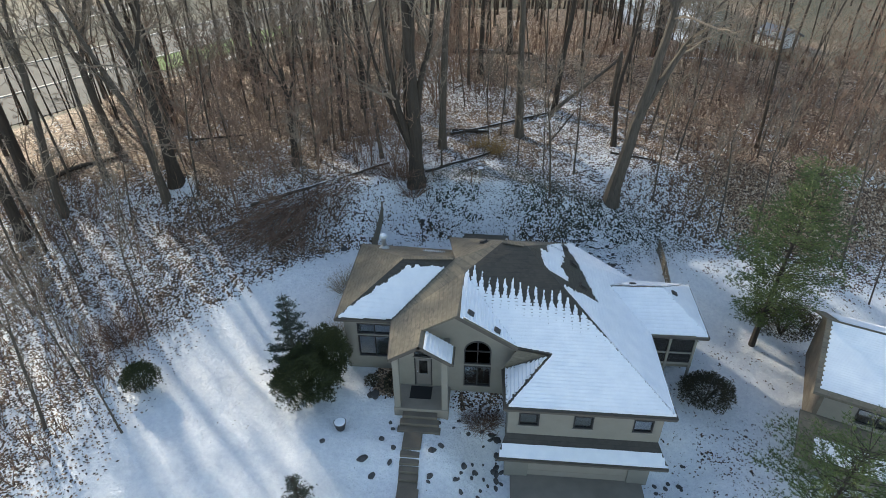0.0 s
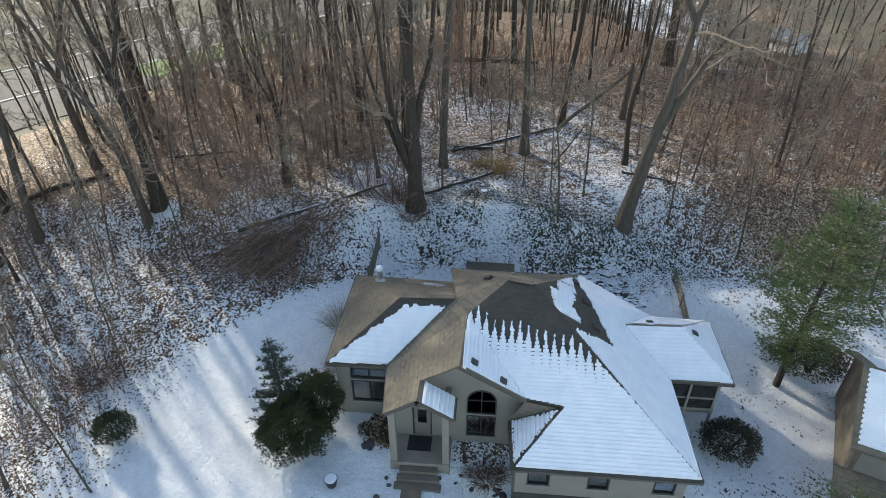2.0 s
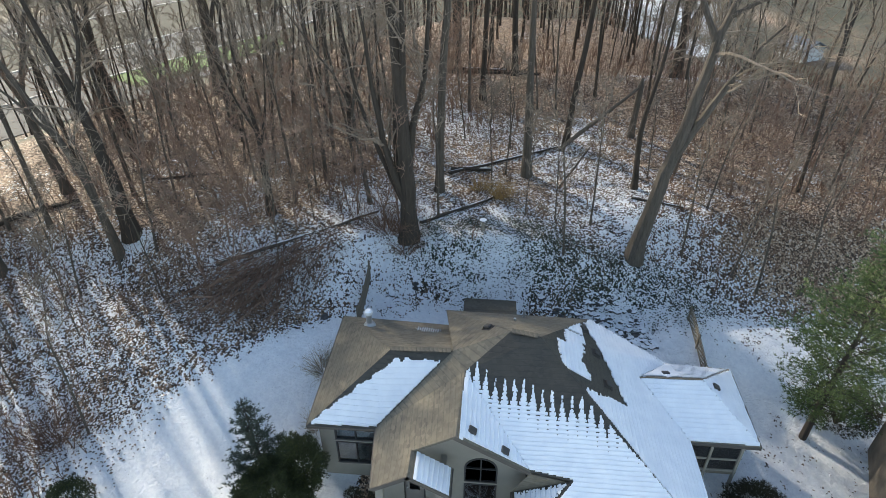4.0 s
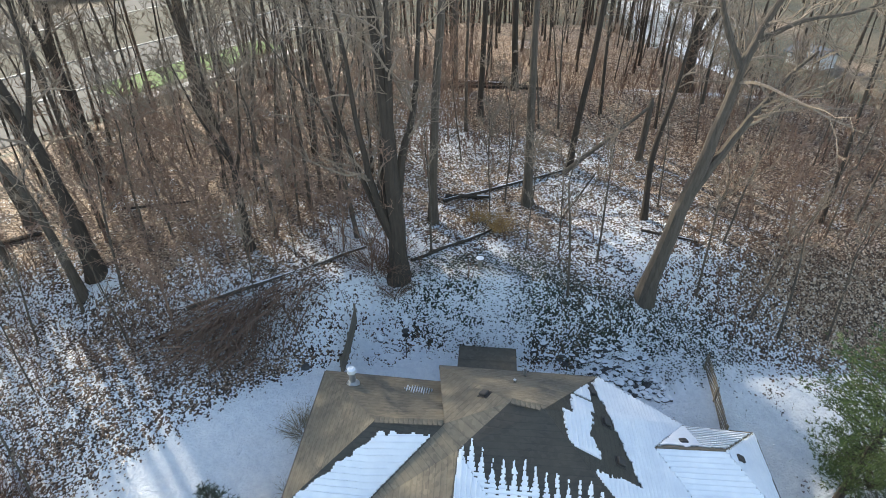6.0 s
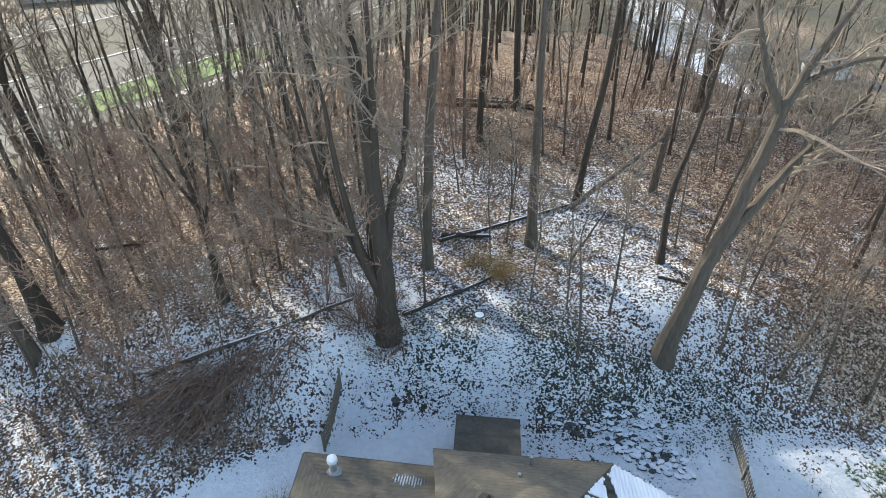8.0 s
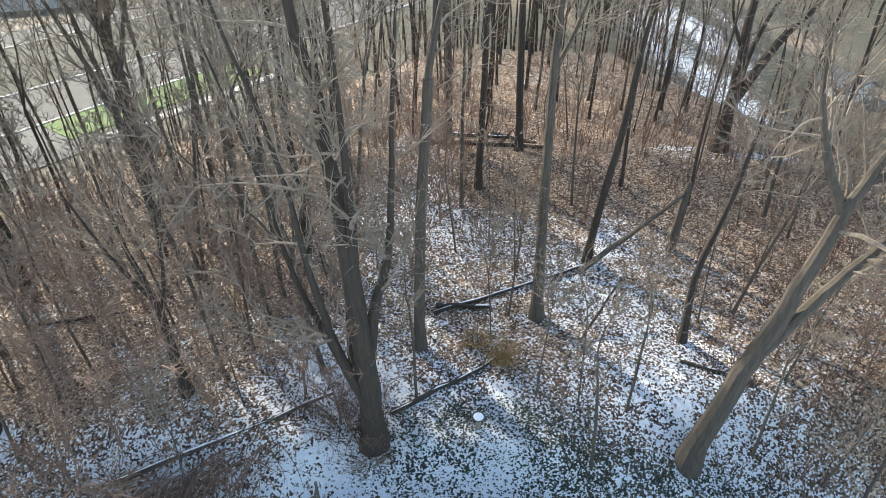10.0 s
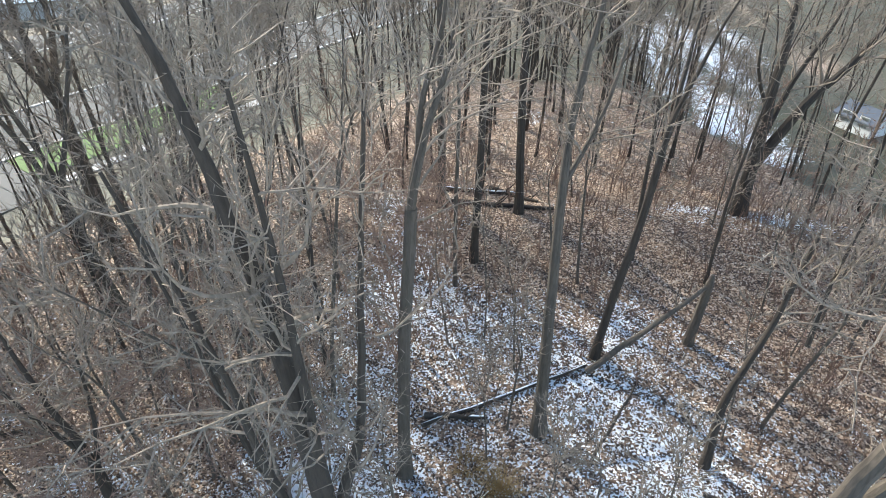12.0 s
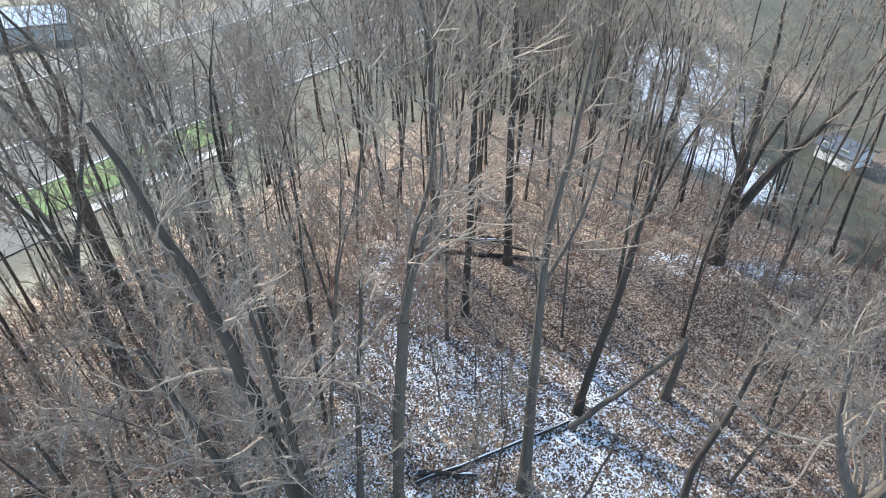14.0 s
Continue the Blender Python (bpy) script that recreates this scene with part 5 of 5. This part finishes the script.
# the great brush heap at the edge of the yard: arching stems over a fallen crown
rng = random.Random(71)
heap = Tubes()
for i in range(430):
    u = min(1.1, max(-0.1, rng.gauss(0.5, 0.27)))
    x, y = -10.8 - 6.6 * u + rng.gauss(0, 0.5), 38.4 - 2.6 * u - abs(rng.gauss(0, 1.3)) * (1.25 - abs(u - 0.55))
    p = Vector((x, y, ground(x, y) + rng.uniform(0, 1.3)))
    a = rng.gauss(-1.75 - 0.5 * u, 0.6)
    d = Vector((math.cos(a), math.sin(a), rng.uniform(-0.25, 0.55))).normalized()
    k = 1.9 if i % 6 == 0 else 1.0
    st = line_of(rng, p, d, rng.uniform(1.2, 3.6) * (1.2 if i % 6 == 0 else 1), 5, 0.2, -0.16)
    st = [Vector((q.x, q.y, max(q.z, ground(q.x, q.y) + 0.03))) for q in st]
    heap.add(st, [0.028 * k, 0.024 * k, 0.02 * k, 0.016 * k, 0.012, 0.006], 3)
    for _ in range(3):
        q = st[rng.randint(1, 4)]
        heap.add([q, q + tilt(d, rng.uniform(0.3, 1.0), rng.uniform(0, 6.283)) * rng.uniform(0.3, 0.9)], [0.016, 0.007], 3)
tagged(part("brush_heap", (heap.v, heap.f), bark("dead_sticks", (0.21, 0.13, 0.098))), "heap of dead brown brush at the wood edge", "brush", kind="stuff")


# ---------------------------------------------------------------- fallen wood
def log_between(a, b, r, label, snow=True, lift=(0.0, 0.0), seed=0, stubs=2, mat=None):
    """A fallen trunk lying from a to b of the plan, with snow along its back."""
    rng = random.Random(seed)
    p, q = Vector((*a, ground(*a) + r * 0.6 + lift[0])), Vector((*b, ground(*b) + r * 0.6 + lift[1]))
    t = thing("fallen_log", label, "log", p, "fallen logs")
    n = 7
    pts = [(p.lerp(q, i / n) - p) + Vector((rng.uniform(-1, 1), rng.uniform(-1, 1), rng.uniform(-0.5, 0.5))) * r * 0.5 for i in range(n + 1)]
    if not any(lift):
        for w in pts:
            w.z = ground(p.x + w.x, p.y + w.y) - p.z + r * 0.6
    body = Tubes()
    body.add(pts, [r * (1.1 - 0.5 * i / n) for i in range(n + 1)], 8)
    body.f.append(tuple(range(7, -1, -1)))
    part("trunk", (body.v, body.f), mat or BARK_DARK, t)
    for k in range(stubs):
        i = rng.randint(2, n - 1)
        st = Tubes()
        d = tilt((q - p).normalized(), rng.uniform(0.6, 1.1), rng.uniform(0, 6.283))
        d.z = abs(d.z)
        st.add(line_of(rng, pts[i], d, rng.uniform(0.6, 1.8), 3, 0.2, 0.0), [r * 0.35, r * 0.25, r * 0.15, r * 0.06], 4)
        part("limb", (st.v, st.f), mat or BARK_DARK, t)
    if snow:
        s = Tubes()
        s.add([w + Vector((0, 0, r * 0.62)) for w in pts], [r * (0.48 - 0.22 * i / n) * (1 if rng.random() < 0.8 else 0.3) for i in range(n + 1)], 6)
        part("snow", (s.v, s.f), SNOW, t)
    return t


log_between((-4.8, 40.4), (0.0, 44.4), 0.14, "long fallen log with snow along its back", seed=1)
log_between((-3.6, 47.6), (5.0, 51.9), 0.13, "fallen trunk with snow in the woods", seed=2, stubs=4)
log_between((-3.4, 48.2), (-0.2, 48.3), 0.16, "short fallen log with snow", seed=3)
log_between((-5.6, 66.2), (4.0, 65.4), 0.21, "thick dark fallen trunk on the crest", False, seed=4, stubs=3)
log_between((-17.2, 36.2), (-7.7, 41.2), 0.15, "thin fallen trunk leaning over the brush heap", True, (0.7, 0.3), 5, 9, BARK)
log_between((4.9, 51.4), (11.1, 54.0), 0.17, "broken leaning trunk propped on a stump", False, (0.0, 4.2), 6, 2, BARK)
log_between((4.6, 46.2), (7.0, 49.6), 0.08, "thin leaning dead stem", False, (0.0, 1.4), 7, 1)
log_between((-25.5, 45.0), (-21.0, 46.4), 0.10, "dark fallen limb in the leaves", False, seed=8, stubs=3)
log_between((-33.5, 38.0), (-29.0, 41.5), 0.2, "dark fallen log in the leaves", False, seed=9)
log_between((9.5, 45.0), (12.8, 44.0), 0.09, "thin fallen branch with snow", seed=10, stubs=2)
log_between((-0.5, 69.5), (3.0, 66.8), 0.2, "dark fallen trunk on the crest", False, seed=12, stubs=5)
log_between((-4.6, 69.0), (1.5, 68.4), 0.2, "dark fallen trunk on the crest", True, seed=13, stubs=5)
stump = thing("tree_stump", "tall broken stump holding a fallen trunk", "stump", (10.85, 53.95, ground(10.85, 53.95)))
st = Tubes()
st.add([Vector((0, 0, -0.2)), Vector((0, 0, 0.5)), Vector((0.05, 0, 2.4)), Vector((0.1, 0, 4.3)), Vector((0.14, 0.03, 4.8))], [0.36, 0.28, 0.25, 0.22, 0.08], 9)
part("trunk", (st.v, st.f), BARK, stump)


# ---------------------------------------------------------------- stones, fences and yard things
def stone_mesh(seed):
    bm = bmesh.new()
    bmesh.ops.create_icosphere(bm, subdivisions=2, radius=1.0)
    for v in bm.verts:
        v.co *= 1 + 0.35 * noise.noise(v.co * 1.2 + Vector((seed, seed, 0)))
        v.co.z *= 0.62
    m = bpy.data.meshes.new("stone")
    bm.to_mesh(m)
    bm.free()
    m.materials.append(STONE)
    return m


STONES = [stone_mesh(i * 3.1) for i in range(5)]
SNOW_CAP = stone_mesh(17.0)
SNOW_CAP.name = "snow_cap"
SNOW_CAP.materials[0] = SNOW


def stone(x, y, s, rng, parent=None, dz=0.0, name="rock"):
    o = new(name, STONES[rng.randint(0, 4)])
    o.location = (x, y, ground(x, y) + s * 0.12 + dz)
    o.rotation_euler = (rng.uniform(-0.3, 0.3), rng.uniform(-0.3, 0.3), rng.uniform(0, 6.283))
    o.scale = (s * rng.uniform(0.8, 1.3), s * rng.uniform(0.7, 1.0), s * rng.uniform(0.7, 1.1))
    o.parent = parent
    return o


rng = random.Random(81)
for x, y in ((-2.26, 21.88), (-2.0, 20.5), (-2.45, 18.96), (-0.77, 20.05), (0.68, 22.4), (0.32, 20.15), (1.3, 20.4), (-0.84, 18.7), (0.05, 18.9), (-6.31, 23.27), (-5.46, 18.77), (-6.03, 19.43), (-8.26, 19.96), (-4.7, 21.3), (-4.9, 21.7), (-4.5, 20.1), (-4.6, 19.4), (-5.2, 20.6)):
    tagged(stone(x, y, rng.uniform(0.11, 0.23), rng), "dark field stone showing through the snow", "rock", "garden rocks")
for _ in range(55):
    x, y = rng.uniform(-2.6, 1.4), rng.uniform(17.2, 22.6)
    if x < -1.2 and rng.random() < 0.5:
        continue
    tagged(stone(x, y, rng.uniform(0.07, 0.19), rng), "dark field stone showing through the snow", "rock", "garden rocks")
for _ in range(10):
    tagged(stone(rng.uniform(9.4, 11.5), rng.uniform(19.5, 22), rng.uniform(0.1, 0.2), rng), "dark field stone showing through the snow", "rock", "garden rocks")
for y in (20.5, 20.9, 21.3, 21.8, 22.3):
    tagged(stone(1.02, y, rng.uniform(0.2, 0.3), rng), "large dark stone banked against the garage wall", "rock", "garden rocks")
tagged(stone(-10.1, 34.4, 0.24, rng), "grey boulder at the yard edge", "rock")
boulder = tagged(stone(-6.4, 37.1, 0.26, rng), "snow-capped boulder on the bank", "rock")
cap_snow = new("snow_cap", SNOW_CAP)
cap_snow.parent, cap_snow.location, cap_snow.scale = boulder, (0, 0.1, 0.3), (0.95, 1.0, 0.9)

rock_wall = thing("rock_wall", "low curved wall of dark stacked stones under snow", "rock wall", kind="structure")
FOOT = [(2.6, 37.35), (4.5, 37.05), (6.3, 36.6), (7.8, 35.5), (9.4, 35.1), (10.7, 35.3)]
for row in range(9):
    for a, b in zip(FOOT, FOOT[1:]):
        gap = math.hypot(b[0] - a[0], b[1] - a[1])
        for i in range(int(gap / 0.36)):
            u = i * 0.36 / gap
            x, y = a[0] + (b[0] - a[0]) * u, a[1] + (b[1] - a[1]) * u
            if row > 1 and x < 5.2 + 0.3 * row or rng.random() < 0.2:
                continue
            x, y = x - 0.12 * row + rng.uniform(-0.12, 0.12), y + 0.31 * row + rng.uniform(-0.1, 0.1)
            o = stone(x, y, 0.2, rng, rock_wall, -0.02, "stone")
            o.scale = (rng.uniform(0.14, 0.3), rng.uniform(0.09, 0.15), rng.uniform(0.12, 0.2))
            o.rotation_euler.z = rng.gauss(-0.15, 0.55)
            if rng.random() < 0.75:
                c = new("snow_cap", SNOW_CAP)
                c.parent = rock_wall
                c.location = o.location + Vector((0.0, 0.05, o.scale.z * 0.35))
                c.rotation_euler, c.scale = o.rotation_euler, (o.scale.x * 0.95, o.scale.y * 1.25, o.scale.z * 0.75)


def fence(a, b, hgt, gap, label, material=WOOD, board=0.09):
    """A picket fence from a to b: posts, two rails, boards."""
    a, b = Vector(a), Vector(b)
    n = max(1, round((b - a).length / 2.0))
    t = thing("fence", label, "fence", (a.x, a.y, ground(a.x, a.y)))
    base = t.location.copy()
    turn = math.atan2((b - a).y, (b - a).x)
    top = lambda p: Vector((p.x, p.y, ground(p.x, p.y))) - base
    for i in range(n + 1):
        p = top(a.lerp(b, i / n))
        o = part("post", block((-0.05, -0.05, -0.3), (0.05, 0.05, hgt + 0.1), 0.008), material, t)
        o.location, o.rotation_euler = p, (0, 0, turn)
    for i in range(n):
        p, q = top(a.lerp(b, i / n)), top(a.lerp(b, (i + 1) / n))
        for z in (0.25, hgt - 0.15):
            bar(p + Vector((0, 0, z)), q + Vector((0, 0, z)), 0.04, 0.09, "rail", material, t)
    pick = block((-board / 2, -0.045, 0.08), (board / 2, -0.022, hgt), 0.004)
    mesh = bpy.data.meshes.new("board")
    pick.to_mesh(mesh)
    pick.free()
    mesh.materials.append(material)
    m = int((b - a).length / gap)
    for i in range(m + 1):
        o = new("board", mesh)
        o.parent = t
        o.location, o.rotation_euler = top(a.lerp(b, i / m)), (0, 0, turn)


fence((-7.95, 34.1), (-7.75, 37.2), 1.3, 0.13, "weathered wooden picket fence along the terrace")
fence((12.55, 33.2), (12.3, 37.0), 1.05, 0.15, "weathered wooden picket fence behind the house")

bath = thing("bird_bath", "stone bird bath with snow in its bowl", "bird bath", (-0.75, 40.05, ground(-0.75, 40.05)))
part("pedestal", drum(0.14, 0.09, -0.1, 0.6), CONCRETE, bath)
part("bowl", drum(0.12, 0.32, 0.6, 0.74, 20), STONE, bath)
part("snow", drum(0.24, 0.2, 0.742, 0.76, 20), SNOW, bath)
pot = thing("planter", "round dark planter filled with snow on the lawn", "planter", (-7.5, 20.95, ground(-7.5, 20.95)))
part("pot", drum(0.22, 0.34, -0.05, 0.5, 20), FRAME, pot)
part("snow", drum(0.31, 0.29, 0.505, 0.54, 20), SNOW, pot)
pot = thing("planter", "small dark round planter near the porch", "planter", (-6.0, 23.2, ground(-6.0, 23.2)))
part("pot", drum(0.17, 0.25, -0.05, 0.3, 18), FRAME, pot)
part("soil", drum(0.22, 0.2, 0.302, 0.32, 18), STONE, pot)
feeder = thing("bird_feeder", "dark bird feeder on a thin pole", "bird feeder", (-4.7, 36.1, ground(-4.7, 36.1)))
part("pole", drum(0.025, 0.02, -0.2, 1.7, 8), FRAME, feeder)
part("tray", drum(0.08, 0.2, 1.7, 1.78, 10), FRAME, feeder)
part("tube", drum(0.1, 0.1, 1.78, 2.1, 10), FRAME, feeder)
part("roof", drum(0.22, 0.02, 2.1, 2.25, 10), FRAME, feeder)


# ---------------------------------------------------------------- the neighbouring house
near_house = thing("house", "neighbouring house with cedar gable end and snowy roof", "house", (17.5, 23.6, 0.0))
near_house.rotation_euler = (0, 0, radians(-23))
W, LEN, E, TOP = 7.7, 13.0, 4.3, 6.45
for pts in ([(0, 0, E), (LEN, 0, E), (LEN, W / 2, TOP), (0, W / 2, TOP)], [(0, W / 2, TOP), (LEN, W / 2, TOP), (LEN, W, E), (0, W, E)]):
    part("roof", slab(pts, 0.16), SHINGLE, near_house)
bm = bmesh.new()
for x in (0.45, 0.67):
    bm.faces.new([bm.verts.new((x, y, z)) for y, z in ((0.45, -0.3), (W - 0.45, -0.3), (W - 0.45, E), (W / 2, TOP - 0.28), (0.45, E))])
bm.verts.ensure_lookup_table()
for i in range(5):
    bm.faces.new([bm.verts[q] for q in (i, (i + 1) % 5, 5 + (i + 1) % 5, 5 + i)])
bmesh.ops.recalc_face_normals(bm, faces=bm.faces)
part("gable", bm, CEDAR, near_house)
part("wall", wall_panel(LEN - 1.1, -0.3, E, 0.2, [(1.6, 3.6, 2.75, 3.75)], pose(0.67, 0.45, 0)), STUCCO, near_house)
part("wall", wall_panel(LEN - 1.1, -0.3, E, 0.2, [], pose(LEN - 0.43, W - 0.45, 0, 0, 0, 180)), STUCCO, near_house)
part("wall", block((LEN - 0.65, 0.65, -0.3), (LEN - 0.45, W - 0.65, E)), STUCCO, near_house)
window(near_house, 2.0, 1.0, pose(2.27, 0.45, 2.75))
part("roof", slab([(-0.1, -2.3, 1.7), (LEN, -2.3, 1.7), (LEN, 0.44, 2.45), (-0.1, 0.44, 2.45)], 0.16), SHINGLE, near_house)
part("wall", wall_panel(LEN - 1.1, -0.3, 1.75, 0.2, [], pose(0.45, -1.8, 0)), STUCCO, near_house)
for pts, lo, hi in (((0.25, 0.25, LEN - 0.1, W / 2 - 0.12), 0.0, 1.0), ((0.6, W / 2 + 0.1, LEN - 0.1, W - 0.2), 0.0, 1.0), ((0.7, -2.1, LEN - 0.1, -0.9), 0.0, 1.0)):
    x0, y0, x1, y1 = pts
    v, f = [], []
    ny = int((y1 - y0) / 0.04)
    nx = 40
    for k in range(ny + 1):
        y = y0 + (y1 - y0) * k / ny
        z = E + (TOP - E) * (1 - abs(y - W / 2) / (W / 2)) if y0 > -1 else 1.7 + 0.75 * (y + 2.3) / 2.74
        for i in range(nx + 1):
            x = x0 + (x1 - x0) * i / nx + (0.07 * ((k // 3) % 2) if i == 0 else 0)
            v.append((x, y, z + 0.035 + 0.05 * ((k % 3) / 3) + 0.012 * noise.noise(Vector((x * 2, y * 2, 3)))))
    n0 = len(v)
    for i in range(ny):
        for q in range(nx):
            a = i * (nx + 1) + q
            f.append((a, a + 1, a + nx + 2, a + nx + 1))
    rim = [q for q in range(nx + 1)] + [i * (nx + 1) + nx for i in range(1, ny + 1)] + [ny * (nx + 1) + q for q in range(nx - 1, -1, -1)] + [i * (nx + 1) for i in range(ny - 1, 0, -1)]
    for q in rim:
        v.append((v[q][0], v[q][1], v[q][2] - 0.09))
    for i in range(len(rim)):
        k = (i + 1) % len(rim)
        f.append((rim[k], rim[i], n0 + i, n0 + k))
    part("roof_snow", (v, f), SNOW, near_house, "thin ridged snow layer")


# ---------------------------------------------------------------- far side: road, kerb, far houses, car
along, across = Vector((0.503, 0.864, 0)), Vector((-0.864, 0.503, 0))


def strip(name, offset, width, thick, material, label, category, start=-90, end=140):
    o = Vector((-50.2, 82.1, 0))
    pts = [o + along * start + across * offset, o + along * end + across * offset, o + along * end + across * (offset + width), o + along * start + across * (offset + width)]
    ob = part(name, slab([(p.x, p.y, 3.62) for p in pts], 0.4 + thick, thick), material)
    return tagged(ob, label, category, kind="structure")


ROAD = plain("worn_asphalt", (0.078, 0.078, 0.076), 0.9, vary=0.35, scale=1.2)
KERB = plain("pale_kerb", (0.46, 0.45, 0.43), 0.8, vary=0.6, scale=3)
DORMANT = plain("winter_grass", (0.06, 0.058, 0.042), 0.95, vary=0.35, scale=3, relief=0.4)
strip("kerb", 0.0, 0.45, 0.14, KERB, "pale concrete kerb edged with snow", "kerb")
strip("road", 0.45, 12.0, 0.04, ROAD, "wide worn grey asphalt road", "road")
strip("kerb", 12.45, 0.45, 0.14, KERB, "pale concrete kerb", "kerb")
strip("verge", 12.9, 21.0, 0.06, DORMANT, "pale dormant grass between two roads", "verge")
strip("kerb", 33.9, 0.5, 0.14, KERB, "pale concrete kerb edged with snow", "kerb")
strip("road", 34.4, 9.0, 0.04, ROAD, "grey asphalt side road", "road")
TURF = plain("green_turf", (0.085, 0.15, 0.03), 0.9, vary=0.3, scale=14, relief=0.4)
strip("grass_strip", -6.6, 6.6, 0.06, TURF, "strip of green grass beside the road", "grass", -1.5, 25)
strip("pavement", -9.8, 1.5, 0.08, plain("pale_paving", (0.36, 0.35, 0.33), 0.9), "pale concrete pavement", "pavement", 0, 25)
strip("driveway", -10.5, 10.5, 0.05, plain("pale_asphalt", (0.105, 0.103, 0.098), 0.9, vary=0.3, scale=2), "wide pale grey paved apron beside the road", "driveway", -34, -1.6)


def far_house(name, x, y, turn, w, d, label, wall_mat, roofing=None, eave=2.9):
    h = thing(name, label, name, (x, y, 3.6))
    h.rotation_euler = (0, 0, radians(turn))
    top = eave + d / 4
    part("wall", block((-w / 2, -d / 2, -0.3), (w / 2, d / 2, eave + 0.1)), wall_mat, h)
    for e in (-1, 1):
        bm = bmesh.new()
        rim = [[bm.verts.new((e * (w / 2 - q), y0, z0)) for y0, z0 in ((-d / 2, eave + 0.1), (d / 2, eave + 0.1), (0, top - 0.1))] for q in (0.0, 0.2)]
        bm.faces.new(rim[0]), bm.faces.new(rim[1][::-1])
        for i in range(3):
            k = (i + 1) % 3
            bm.faces.new((rim[0][k], rim[0][i], rim[1][i], rim[1][k]))
        bmesh.ops.recalc_face_normals(bm, faces=bm.faces)
        part("gable", bm, wall_mat, h)
    for side in (-1, 1):
        pts = [(-w / 2 - 0.4, -d / 2 - 0.4, eave), (w / 2 + 0.4, -d / 2 - 0.4, eave), (w / 2 + 0.4, 0, top + 0.1), (-w / 2 - 0.4, 0, top + 0.1)]
        if side > 0:
            pts = [(p[0], -p[1], p[2]) for p in pts][::-1]
        part("roof", slab(pts, 0.2), roofing or SHINGLE, h)
        if side < 0 and not roofing:
            part("roof_snow", slab([(p[0] * 0.98, p[1] * 0.98, p[2] + 0.1) for p in pts], 0.07), SNOW, h, "snow on the roof")
    for i in range(4 if w > 10 else 2):
        wx = -w / 2 + (i + 0.5) * w / (4 if w > 10 else 2)
        win = new("window")
        win.parent, win.location = h, (wx - 0.5, -d / 2 - 0.03, 1.0)
        part("frame", block((-0.06, -0.03, -0.06), (1.06, 0.02, 1.26)), WHITE, win)
        part("pane", block((0, -0.05, 0), (1, -0.035, 1.2)), GLASS, win)


far_house("house", -86, 136, 25, 16, 9, "distant house with snow on its roof", plain("pale_siding", (0.5, 0.48, 0.45), 0.8))
far_house("shed", 42.5, 97.0, -62, 4.4, 4.0, "white outbuilding with a blue-grey roof among bare trees", WHITE, plain("grey_roofing", (0.10, 0.115, 0.14), 0.7), 1.7)
